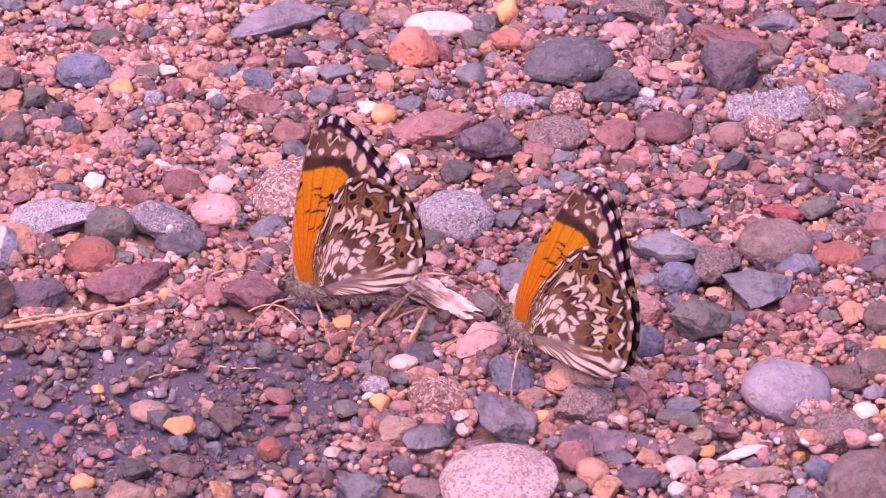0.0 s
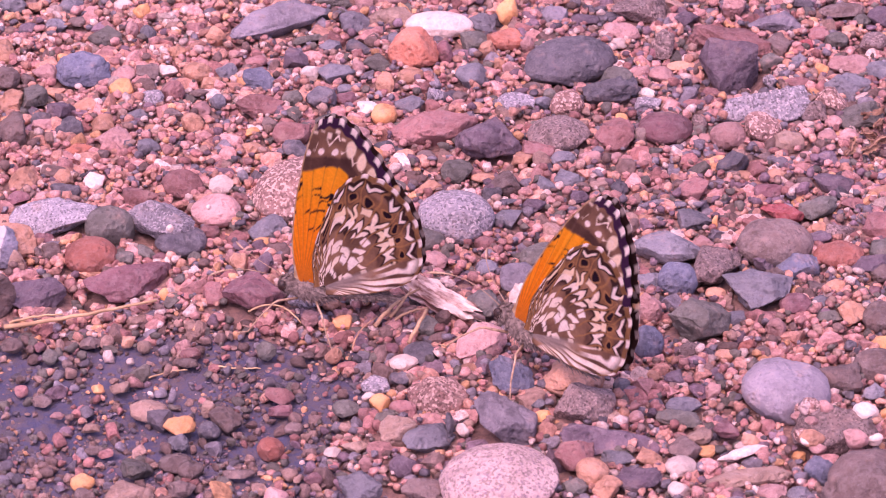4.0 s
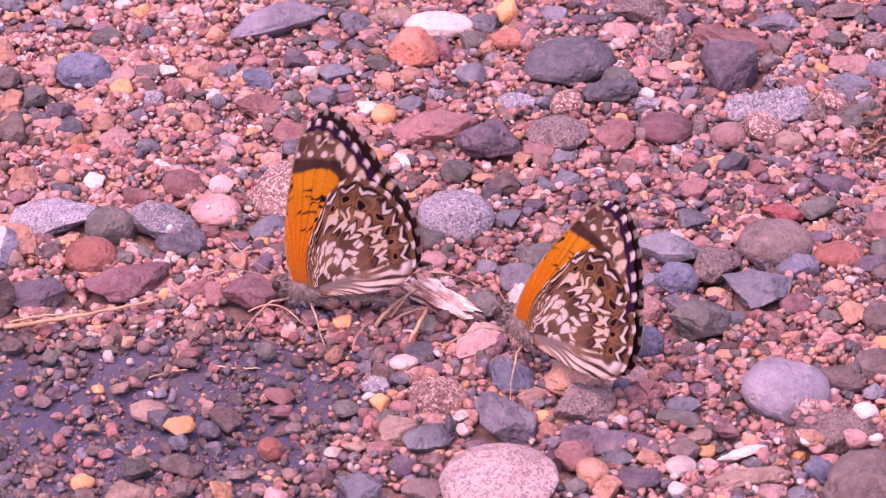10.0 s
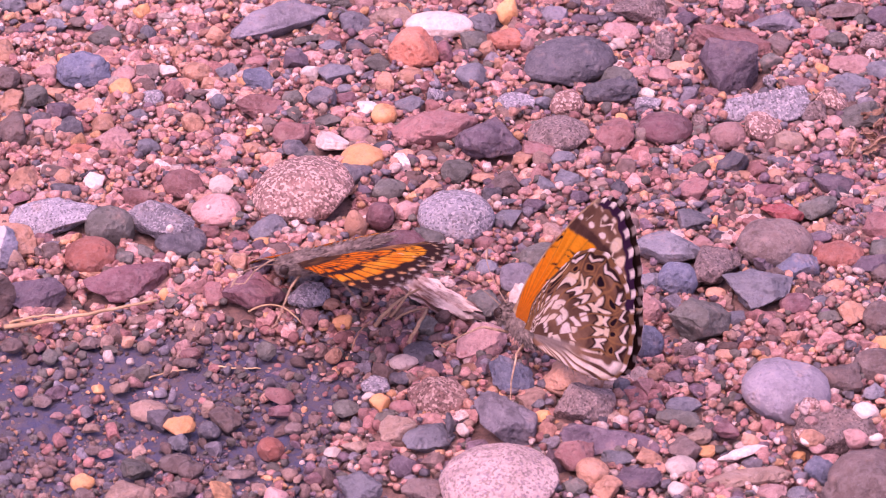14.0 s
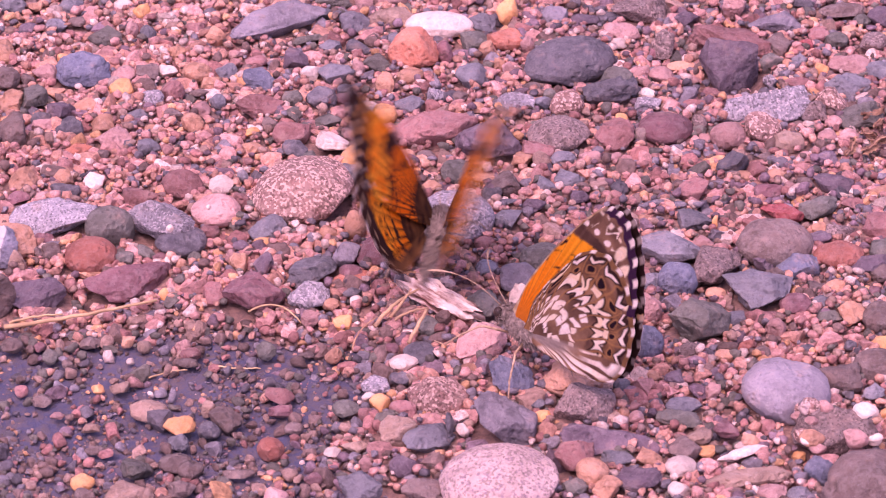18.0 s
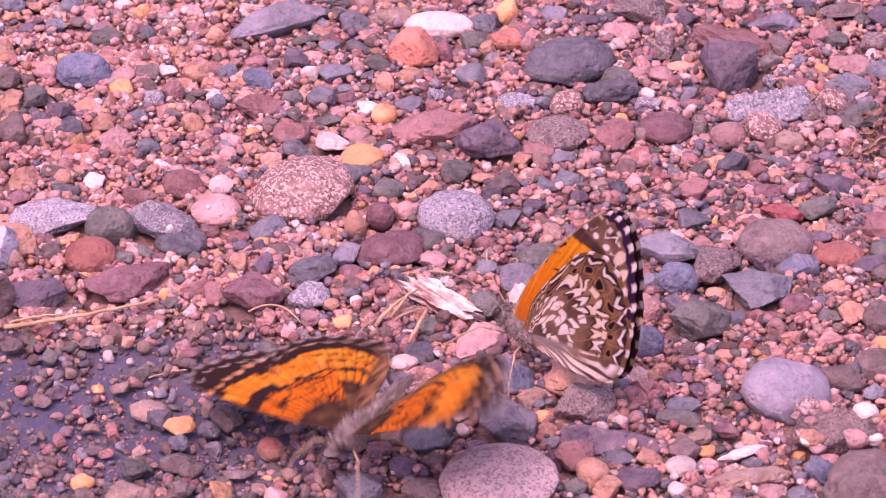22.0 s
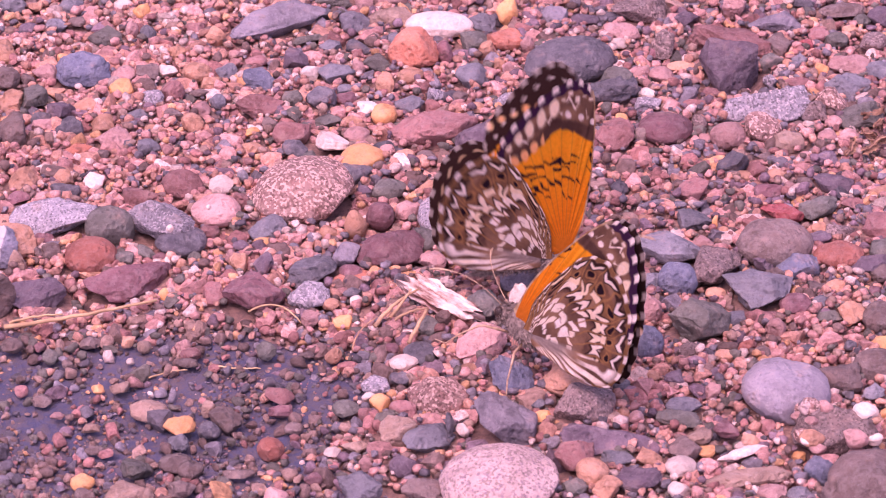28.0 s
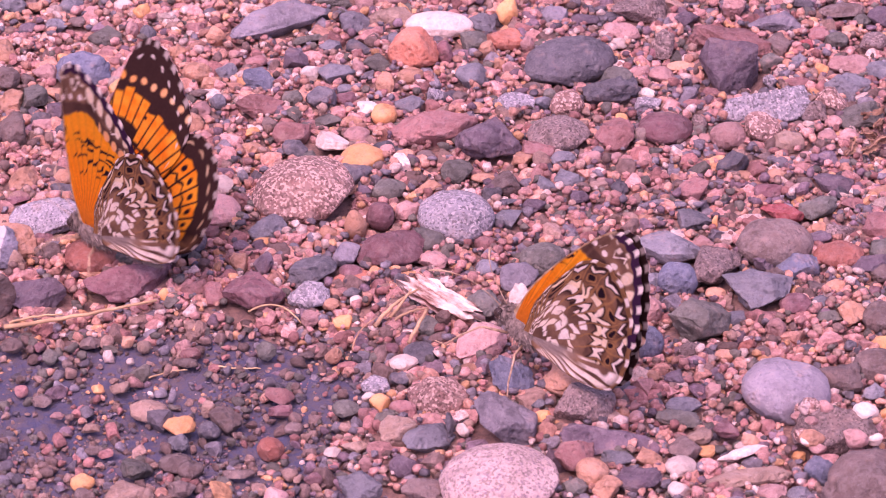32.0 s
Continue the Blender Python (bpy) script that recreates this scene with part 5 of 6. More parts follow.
def hindwing_top(u, v, x, y):
    col = np.broadcast_to(DARK, u.shape + (3,)).copy()
    r, turn, k, f = hindwing_fields(u, v, x, y)
    w = v + 0.04 * (value_noise(x, y, 0.8, 41) - 0.5)
    zig = np.abs(f - 0.5)
    side = np.minimum(f, 1 - f) * r * 0.145
    on = inside(turn, 84, 161, 2.0)
    vein = soft(side, 0.10, 0.07)
    tone = lerp_tone(RED_ORANGE, ORANGE + (0.0, 0.08, 0.02), value_noise(x, y, 1.0, 42))
    # a band of blocks, then a wider one with a black spot in each cell
    start = 0.37 + 0.06 * (chance_of(k, 2) - 0.5)
    col = lay(col, inside(w, start, 0.515 + 0.04 * (chance_of(k, 4) - 0.5), 0.014) * (1 - vein) * on, tone)
    col = lay(col, inside(w, 0.565 + 0.03 * (chance_of(k, 6) - 0.5), 0.795, 0.014) * (1 - vein) * on, tone)
    col = lay(col, soft(np.abs(w - 0.65 + 0.05 * (zig - 0.25)), 0.004 + 0.014 * value_noise(x, y, 1.1, 8), 0.008), DARK)
    col = lay(col, soft(np.hypot((w - 0.725) / 0.028, (f - 0.5) / 0.2), 1.0, 0.3), BLACK)
    # hairy brown root and inner edge, pale dashes along the dark margin
    col = lay(col, soft(w, 0.30, 0.2) * 0.9, lerp_tone(DARK, OCHRE * 0.8, value_noise(x, y, 1.6, 45)))
    col = lay(col, soft(157, turn, 9.0) * soft(w, 0.95, 0.05), lerp_tone(DARK * 1.5, OCHRE * 1.2, value_noise(x * 0.6, y * 2.4, 1.3, 43)))
    pale = soft(np.hypot((v - 0.91) / 0.011, (f - 0.5) / 0.3), 1.0, 0.4)
    col = lay(col, pale * 0.75, lerp_tone(OCHRE, CREAM, 0.3 + 0.4 * chance_of(k, 44)))
    return fringe(col, u, v, 1.8, 9.2, 11, 0.45)


def chance_of(k, seed):
    h = np.sin(k * 12.9898 + seed * 78.233) * 43758.5453
    return h - np.floor(h)


def hindwing_under(u, v, x, y):
    r, turn, k, f = hindwing_fields(u, v, x, y)
    calm = soft(v, 0.9, 0.1)
    w = v + calm * (0.075 * (value_noise(x, y, 0.5, 31) - 0.5) + 0.04 * (value_noise(x, y, 1.5, 32) - 0.5))
    k, f = np.divmod((turn - 68) / 8.3 + 0.75 * (value_noise(x, y, 0.42, 33) - 0.5) + 0.3 * (value_noise(x, y, 1.1, 39) - 0.5), 1.0)
    zig = np.abs(f - 0.5)
    side = np.minimum(f, 1 - f) * r * 0.145
    gap = soft(0.12, side, 0.06)
    col = lerp_tone(DARK * 1.8, UMBER * 1.3, value_noise(x, y, 0.8, 34))
    # white bars in broken rings round the root, black-brown between them
    col = lay(col, soft(w, 0.53, 0.03) * 0.8, lerp_tone(DARK * 1.2, UMBER * 1.1, value_noise(x, y, 0.6, 40)))
    for at, wide, seed, share in ((0.11, 0.022, 1, 0.9), (0.20, 0.028, 2, 0.85), (0.285, 0.031, 3, 0.75), (0.37, 0.032, 4, 0.72), (0.455, 0.032, 5, 0.72)):
        kk, ff = np.divmod((turn - 60) / (19 - 22 * at) + 1.2 * chance_of(seed, 3) + 0.9 * (value_noise(x, y, 0.5, seed + 90) - 0.5), 1.0)
        path = at + 0.06 * (value_noise(x, y, 0.6, seed + 50) - 0.5) + 0.05 * (chance_of(kk, seed) - 0.5) + 0.05 * (ff - 0.5) * (chance_of(kk, seed + 3) - 0.3) * 2
        bar = soft(np.abs(w - path), wide * (0.5 + 0.9 * value_noise(x, y, 1.1, seed + 70)), 0.010) * soft(np.abs(ff - 0.5), 0.43, 0.06)
        col = lay(col, bar * (chance_of(kk, seed + 60) < share), lerp_tone(WHITE, CREAM, 0.6 * chance_of(kk, seed + 80)))
    # a pale band of ragged arrows, cell by cell, with dark hollows
    start = 0.53 + 0.12 * (chance_of(k, 5) - 0.5) + 0.16 * (0.5 - zig) * (chance_of(k, 11) - 0.2)
    end = start + 0.055 + 0.17 * (0.5 - zig) * chance_of(k, 12) + 0.03 * chance_of(k, 6)
    col = lay(col, soft(start - 0.025, w, 0.012) * soft(w, end + 0.03, 0.012), DARK * 1.1)
    col = lay(col, soft(start, w, 0.012) * soft(w, end, 0.012) * gap, lerp_tone(WHITE, CREAM, 0.25 + 0.75 * chance_of(k, 8)))
    # an olive-brown belt with cream hooks and black eye spots ringed in ochre
    col = lay(col, inside(w, 0.69, 0.86, 0.03) * 0.85, lerp_tone(DARK * 2, OCHRE, value_noise(x, y, 1.2, 35)))
    hook = w - 0.72 + (0.11 * chance_of(k, 26)) * (1 - 2 * zig)
    col = lay(col, soft(np.abs(hook - 0.022), 0.022, 0.012), DARK)
    col = lay(col, soft(np.abs(hook), 0.016 + 0.016 * chance_of(k, 27), 0.012) * gap * (chance_of(k, 28) < 0.75), lerp_tone(WHITE, CREAM, 0.3 + 0.7 * chance_of(k, 29)))
    spot = np.hypot((w - 0.785) / 0.034, (f - 0.5) / (0.2 + 0.1 * chance_of(k, 21)))
    col = lay(col, soft(spot, 1.3, 0.2) * 0.8, OCHRE * 1.3)
    col = lay(col, soft(spot, 0.95, 0.25), BLACK)
    # white arrows that point inwards, black behind them, a thin brown margin
    bend = v - 0.92 + (0.05 + 0.06 * chance_of(k, 22)) * (1 - 2 * zig)
    col = lay(col, inside(bend, -0.02, 0.075, 0.012), DARK)
    col = lay(col, inside(bend, -0.004, 0.020 + 0.026 * chance_of(k, 23), 0.009) * soft(zig, 0.30 + 0.2 * chance_of(k, 25), 0.08), lerp_tone(WHITE, CREAM, chance_of(k, 24)))
    col = lay(col, soft(side, 0.07, 0.06) * inside(w, 0.42, 0.95, 0.06) * 0.75, OCHRE * 1.1)
    col = lay(col, soft(0.955, v, 0.008) * 0.8, OCHRE * 0.7)
    # long pale stripes along the inner edge
    stripe = soft(np.abs((turn - 153 + 5 * (value_noise(x, y, 0.5, 46) - 0.5)) % 7.0 - 3.5), 1.7 + 1.0 * value_noise(x, y, 0.8, 37), 0.8) * soft(0.26, value_noise(x, y, 0.6, 36), 0.1)
    col = lay(col, soft(151, turn, 2.0) * inside(w, 0.12, 0.93, 0.03), lerp_tone(DARK * 1.5, UMBER * 1.4, value_noise(x, y, 0.7, 47)))
    col = lay(col, soft(151, turn, 2.0) * inside(w, 0.34, 0.94, 0.10) * stripe, lerp_tone(WHITE, CREAM, value_noise(x, y, 0.7, 38)))
    col = lay(col, soft(148, turn, 6.0) * soft(w, 0.40, 0.25) * 0.8, GREY_HAIR)
    return fringe(col, u, v, 1.0, 10.2, 13)


FORE = ((0.9, 0.2), (3.6, 3.9), (5.8, 8.5), (7.3, 12.8), (7.8, 15.6), (6.6, 17.3), (3.8, 17.2), (0.6, 16.0), (-2.2, 14.2), (-3.4, 10.2), (-2.6, 5.0), (-0.9, 0.2))
HIND = ((0.2, 0.2), (0.4, 3.8), (-0.8, 8.0), (-2.0, 10.9), (-4.0, 12.6), (-6.2, 12.4), (-8.0, 11.0), (-9.3, 8.8), (-9.9, 6.1), (-9.6, 3.5), (-7.3, 1.6), (-3.7, 0.3), (-1.0, -0.3))


def wing_mesh(name, outline, base, top, under, side, size, camber, scallops, NU=270, NV=100):
    """A thin cambered wing that spreads along +y (side 1) or -y (side -1), with a pattern on each face."""
    rim, t = spline(np.array(outline) * size, NU)
    v = np.linspace(0, 1, NV) ** 0.8
    u, w = np.meshgrid(t, v, indexing="ij")
    base = np.array(base)
    scal = 1 - 0.014 * (0.5 + 0.5 * np.cos((t - scallops[0]) / (scallops[1] - scallops[0]) * scallops[2] * 2 * math.pi)) * ((t > scallops[0]) & (t < scallops[1]))
    p = base + (rim - base)[:, None, :] * (w * scal[:, None])[..., None]
    span = 14.0
    z = camber * np.sin(np.clip(p[..., 1] / span, 0, 1) * math.pi) + 0.05 * np.sin(u * 2 * math.pi * 1.02) * w * np.clip(w * 3, 0, 1)
    thick = 0.035
    layers, tones = [], []
    for sign, paint in ((1, top), (-1, under)):
        layers.append(np.stack([p[..., 0], p[..., 1] * side, z + sign * thick], -1).reshape(-1, 3))
        tones.append(np.clip(paint(u, w, p[..., 0], p[..., 1]), 0.005, 0.95).reshape(-1, 3))
    i, j = np.meshgrid(np.arange(NU - 1), np.arange(NV - 1), indexing="ij")
    a = (i * NV + j).ravel()
    quad = np.stack([a, a + NV, a + NV + 1, a + 1], -1)
    n = NU * NV
    e = np.arange(NU - 1) * NV + NV - 1
    rimq = np.stack([e, e + NV, e + NV + n, e + n], -1)
    faces = np.vstack([quad[:, ::-1] if side < 0 else quad, (quad if side < 0 else quad[:, ::-1]) + n, rimq])
    return mesh_of(name, np.vstack(layers) * MM, faces[:, ::-1], WING, True, np.vstack(tones))


def fuzzy(name, length, width, height, taper, seed, material, stripes=0):
    """An ovoid body piece along x with a coat of short hairs."""
    rng = np.random.RandomState(seed)
    v, f = ICO4
    v = v.copy()
    k = 1 - taper * (0.5 - v[:, 0] / 2)
    v[:, 1] *= k
    v[:, 2] *= k
    if stripes:
        v[:, 1:] *= (1 + 0.05 * np.cos(v[:, 0] * stripes * math.pi))[:, None]
    v = v * (length / 2, width / 2, height / 2)
    verts, faces = [v], [f]
    n0 = len(v)
    for i in rng.choice(len(v), 640, replace=False):
        p = v[i]
        out = p / (length / 2, width / 2, height / 2)
        out = out / np.linalg.norm(out) + np.array([-0.9, 0, 0]) + rng.normal(0, 0.25, 3)
        tip = p + out * rng.uniform(0.2, 0.5)
        s = rng.normal(0, 0.05, 3)
        verts.append(np.array([p - s, p + s, tip]))
        faces.append(np.array([[n0, n0 + 1, n0 + 2]]))
        n0 += 3
    return mesh_of(name, np.vstack(verts) * MM, np.vstack(faces), material)


def build_butterfly(label):
    fly = new("butterfly")
    fly.empty_display_size = 0.005
    tagged(fly, label, "butterfly", "butterflies on the gravel")
    thorax = part("thorax", fuzzy("thorax", 4.2, 2.5, 2.6, 0.2, 1, FUR), FUR, fly, "grey-brown furry thorax")
    thorax.location = (0, 0, BODY * MM)
    abdomen = part("abdomen", fuzzy("abdomen", 6.6, 1.7, 1.7, 0.7, 2, FUR, 7), FUR, fly, "slender ringed brown abdomen")
    abdomen.matrix_basis = pose(-4.6 * MM, 0, (BODY + 0.5) * MM, 0, 2, 0)
    head = part("head", fuzzy("head", 1.9, 1.7, 1.6, 0.1, 3, FUR), FUR, fly)
    head.location = (2.3 * MM, 0, (BODY + 0.1) * MM)
    for s in (1, -1):
        v, f = ICO3
        eye = part("eye", mesh_of("eye", v * (0.45 * MM, 0.38 * MM, 0.5 * MM), f, EYE_BROWN), EYE_BROWN, head, "dark brown eye")
        eye.location = (0.35 * MM, s * 0.7 * MM, 0.1 * MM)
        pts = bent((0.5, s * 0.3, 0.5), (6.4, s * 3.4, 1.3), (0.6, -s * 0.5, 0.5), 11)
        rad = [0.045, 0.035, 0.035, 0.035, 0.035, 0.035, 0.035, 0.05, 0.09, 0.12, 0.05]
        antenna = part("antenna", tube_mesh("antenna", [p * MM for p in pts], [q * MM for q in rad], LEG), LEG, head, "thin pale antenna with a clubbed tip")
        for x, reach, fwd in ((1.2, 3.8, 3.6), (-0.6, 4.2, -2.8)):
            pts = [Vector((x, s * 0.7, BODY - 0.8)), Vector((x + fwd * 0.35, s * reach * 0.6, BODY - 0.5)), Vector((x + fwd * 0.45, s * reach * 0.66, BODY - 0.7)),
                   Vector((x + fwd * 0.75, s * reach * 0.9, BODY * 0.42)), Vector((x + fwd, s * reach, 0.05)), Vector((x + fwd * 1.25, s * reach * 1.1, 0.0))]
            part("leg", tube_mesh("leg", [p * MM for p in pts], [q * MM for q in (0.13, 0.11, 0.09, 0.075, 0.06, 0.045)], LEG), LEG, fly, "thin tan jointed leg")
    wings = {}
    for s, hand in ((1, "left"), (-1, "right")):
        wings["fore" + hand] = part(hand + "_forewing", wing_mesh("forewing", FORE, (0.0, 0.3), forewing_top, forewing_under, s, 0.97, 0.35, (3.9, 8.6, 9)), WING, fly, "orange and dark brown chequered forewing")
        wings["hind" + hand] = part(hand + "_hindwing", wing_mesh("hindwing", HIND, (-0.9, 0.6), hindwing_top, hindwing_under, s, 1.0, 0.3, (1.0, 10.2, 13)), WING, fly, "hindwing, orange above and marbled white and brown below")
    return fly, wings


BODY = 3.4
FORE_ROOT, HIND_ROOT = (0.9, 0.7, 4.0), (-0.6, 0.85, 3.9)


def wing_pose(which, lift, sweep):
    """A wing's pose on its butterfly: lift above level, and sweep back in its own plane, in degrees."""
    s = 1 if which.endswith("left") else -1
    root = FORE_ROOT if which.startswith("fore") else HIND_ROOT
    gap = 0.10 if which.startswith("fore") else 0.0
    return (Matrix.Translation((root[0] * MM, s * (root[1] - gap) * MM, root[2] * MM))
            @ pose(0, 0, 0, s * lift, 0, 0) @ pose(0, 0, 0, 0, 0, s * sweep))


def fly_along(thing, wings, rows):
    """Rows: seconds; x, y, z in mm; turn, pitch and roll; lift of the two wing pairs; sweep of fore and hind wings, in degrees."""
    walk(thing, [(t, pose(x * MM, y * MM, z * MM, roll, pitch, turn)) for t, x, y, z, turn, pitch, roll, *rest in rows])
    for name in wings:
        walk(wings[name], [(r[0], wing_pose(name, r[7] if name.endswith("left") else r[8], r[9] if name.startswith("fore") else r[10])) for r in rows])


def motions():
    fly_along(walker, walker_wings, [
        (0, -11.8, -12.4, -0.0, 161, 0, 3, 90, 92, 32, 1),
        (3.5, -11.8, -12.4, -0.0, 161, 0, 3, 90, 92, 32, 1),
        (5.5, -11.8, -12.4, -0.0, 161, 0, 3, 90, 92, 32, 1),
        (5.9, -11.8, -12.4, -0.0, 161, 0, 3, 90, 92, 32, 1),
        (6, -11.8, -12.4, -0.0, 161, 0, 2, 90, 90, 31, 1),
        (6.1, -11.8, -12.4, -0.0, 161, 0, 2, 88, 89, 32, 1),
        (6.3, -11.8, -12.4, -0.0, 161, 0, 8, 72, 72, 27, 1),
        (6.5, -11.8, -12.4, -0.0, 161, 0, 8, 68, 68, 26, 1),
        (6.6, -11.8, -12.4, -0.0, 161, 0, 4, 83, 83, 30, 1),
        (6.7, -11.8, -12.4, -0.0, 161, 0, 2, 88, 89, 32, 1),
        (6.9, -11.9, -12.4, -0.0, 161, 0, 3, 90, 92, 32, 1),
        (7.3, -11.9, -12.4, -0.0, 161, 0, 3, 90, 92, 32, 1),
        (7.4, -12.0, -12.4, -0.0, 161, 0, 8, 60, 60, 23, 1),
        (7.5, -12.0, -12.4, -0.0, 161, 0, 8, 45, 45, 18, 1),
        (7.6, -12.0, -12.4, -0.0, 161, 0, 8, 48, 48, 19, 1),
        (7.7, -12.0, -12.4, -0.0, 161, 0, 8, 72, 72, 27, 1),
        (7.8, -12.0, -12.4, -0.0, 161, 0, 2, 90, 92, 32, 1),
        (8, -12.1, -12.4, -0.0, 161, 0, 3, 90, 92, 32, 1),
        (9.1, -12.2, -12.4, -0.0, 161, 0, 2, 90, 92, 32, 1),
        (9.2, -12.3, -12.4, -0.0, 161, 0, 7, 78, 78, 29, 1),
        (9.3, -12.3, -12.4, -0.0, 161, 0, 8, 42, 42, 17, 1),
        (9.4, -12.3, -12.4, -0.0, 161, 0, 8, 10, 10, 8, 1),
        (9.5, -12.3, -12.4, -0.0, 161, 0, 8, 12, 12, 8, 1),
        (9.6, -12.3, -12.4, -0.0, 161, 0, 8, 64, 64, 24, 1),
        (9.7, -12.3, -12.4, -0.0, 161, 0, 2, 88, 89, 32, 1),
        (9.8, -12.3, -12.4, -0.0, 161, 0, 3, 90, 92, 32, 1),
        (9.9, -12.3, -12.4, -0.0, 161, 0, 2, 90, 90, 31, 1),
        (10, -12.3, -12.4, -0.0, 161, 0, 2, 89, 89, 31, 1),
        (10.1, -12.3, -12.4, -0.0, 161, 0, 8, 44, 44, 17, 1),
        (10.2, -12.3, -12.4, -0.0, 161, 0, 8, 24, 24, 10, 1),
        (10.3, -12.3, -12.4, -0.0, 161, 0, 8, 40, 40, 16, 1),
        (10.4, -12.3, -12.4, -0.0, 161, 0, 8, 64, 64, 24, 1),
        (10.5, -12.3, -12.4, -0.0, 161, 0, 4, 85, 85, 30, 1),
        (10.6, -12.3, -12.4, -0.0, 161, 0, 2, 90, 92, 32, 1),
        (11, -12.3, -12.4, -0.0, 161, 0, 3, 90, 92, 32, 1),
        (11.4, -12.3, -12.4, -0.0, 161, 0, 2, 90, 92, 32, 1),
        (11.5, -12.3, -12.4, -0.0, 161, 0, 2, 89, 89, 31, 1),
        (11.6, -12.3, -12.4, -0.0, 161, 0, 2, 90, 92, 32, 1),
        (12.8, -12.3, -12.4, -0.0, 161, 0, 3, 90, 92, 32, 1),
        (12.9, -12.3, -12.4, -0.0, 161, 0, 2, 88, 89, 32, 1),
        (13, -12.3, -12.4, -0.0, 161, 0, 4, 83, 83, 30, 1),
        (13.1, -12.3, -12.4, -0.0, 161, 0, 8, 52, 52, 20, 1),
        (13.2, -12.3, -12.4, -0.0, 161, 0, 8, 26, 26, 11, 1),
        (13.3, -12.3, -12.4, -0.0, 161, 0, 8, 32, 32, 13, 1),
        (13.4, -12.3, -12.4, -0.0, 161, 0, 8, 70, 70, 26, 1),
        (13.5, -12.3, -12.4, -0.0, 161, 0, 2, 90, 92, 32, 1),
        (13.6, -12.3, -12.4, -0.0, 161, 0, 2, 90, 92, 32, 1),
        (13.7, -12.3, -12.4, -0.0, 161, 0, 6, 81, 81, 29, 1),
        (13.8, -12.2, -11.2, -0.0, 202, -0, 0, 68, 80, 27, 0),
        (13.9, -11.6, -12.8, 2.2, 208, -2, 1, 31, -10, 32, 0),
        (14, -12.0, -13.0, 3.4, 203, 0, 0, 21, -34, 28, 0),
        (14.1, -12.9, -12.7, 0.0, 212, -7, 3, 65, 12, 35, 0),
        (14.2, -12.3, -11.7, 0.0, 224, -1, -0, 76, 68, 22, 0),
        (14.3, -12.4, -12.3, -0.0, 228, -1, -2, 84, 76, 23, 0),
        (14.5, -9.2, -20.4, 5.0, 225, 1, 12, 19, -12, 23, 0),
        (14.7, -8.8, -12.4, -0.0, 246, -4, 0, 40, 40, 13, 0),
        (14.9, -8.3, -12.3, -0.0, 262, -4, -5, 85, 85, 25, 1),
        (15.2, -7.6, -12.0, -0.0, 282, -4, 0, 30, 30, 10, 1),
        (15.4, -7.2, -11.8, 0.0, 300, -4, 0, 12, 12, 4, 2),
        (15.7, -6.5, -11.6, 0.0, 325, -4, 0, 72, 72, 23, 2),
        (15.9, -6.1, -11.4, 0.0, 345, -4, -6, 88, 89, 27, 2),
        (16.2, -5.4, -11.2, 0.0, 368, -4, -3, 81, 81, 25, 3),
        (16.5, -4.7, -10.9, 0.0, 384, -5, -10, 90, 92, 28, 3),
        (16.6, -4.1, -11.1, 0.0, 379, -7, -11, 91, 92, 28, 4),
        (16.7, -4.7, -9.0, -0.0, 373, -10, 1, 88, 65, 24, 0),
        (16.9, -3.7, -10.6, 2.8, 391, -16, -3, -9, 25, 17, 0),
        (17, -3.0, -9.6, 1.6, 396, -20, -3, 5, 30, 6, 8),
        (17.1, -4.8, -6.2, -0.0, 402, -0, -2, 23, 55, 17, 0),
        (17.2, -3.9, -8.2, 0.1, 392, -17, -13, 85, 90, 23, 7),
        (17.3, -3.7, -6.8, 0.0, 388, -19, -12, 88, 90, 26, 6),
        (17.4, -4.2, -6.2, -0.0, 400, 0, -2, 30, 72, 19, -0),
        (17.5, -1.1, -7.3, 0.7, 383, -16, -3, 15, 32, 18, 4),
        (17.6, 1.0, -7.7, 3.1, 394, -16, -4, -10, 29, 15, 5),
        (17.7, 1.9, -6.4, 3.1, 394, -16, -4, -10, 25, 13, -1),
        (17.8, 0.9, -1.3, -0.0, 399, -3, -2, 18, 42, 21, 0),
        (17.9, -2.1, -5.2, -0.0, 420, -6, -2, 86, 87, 24, 0),
        (18, -0.5, -3.1, 0.9, 440, -9, 2, 62, 70, 22, 2),
        (18.1, -2.3, -1.8, 0.1, 474, -11, 1, 21, 5, 14, 8),
        (18.2, -1.3, -2.7, -0.0, 484, -0, 1, 16, -5, 14, 0),
        (18.3, -6.4, -7.9, -0.0, 503, -12, 1, 67, 66, 15, 7),
        (18.4, -7.5, -8.5, -0.0, 517, -9, 12, 86, 69, 14, 7),
        (18.5, -8.4, -8.1, -0.0, 501, -12, 7, 84, 76, 11, 8),
        (18.6, -10.3, -9.1, 1.0, 519, -5, 3, 40, -8, -4, 5),
        (18.7, -9.7, -11.3, 2.1, 541, 0, 2, 18, -12, 9, -2),
        (18.8, -9.5, -11.5, 2.3, 542, 2, 2, 19, -12, 9, 0),
        (18.9, -10.4, -7.7, 0.0, 536, 0, 2, 35, -5, 4, 2),
        (19, -11.0, -11.4, 0.9, 522, -7, 0, 95, 90, 9, -1),
        (19.1, -12.2, -9.8, 0.0, 534, -5, -3, 91, 90, 23, 0),
        (19.2, -12.0, -10.1, -0.0, 561, -3, -5, 90, 90, 22, 0),
        (19.3, -11.4, -10.3, -0.0, 533, -4, 2, 55, 23, 9, 3),
        (19.4, -10.8, -10.2, 0.7, 535, -4, 2, 28, -8, 6, 1),
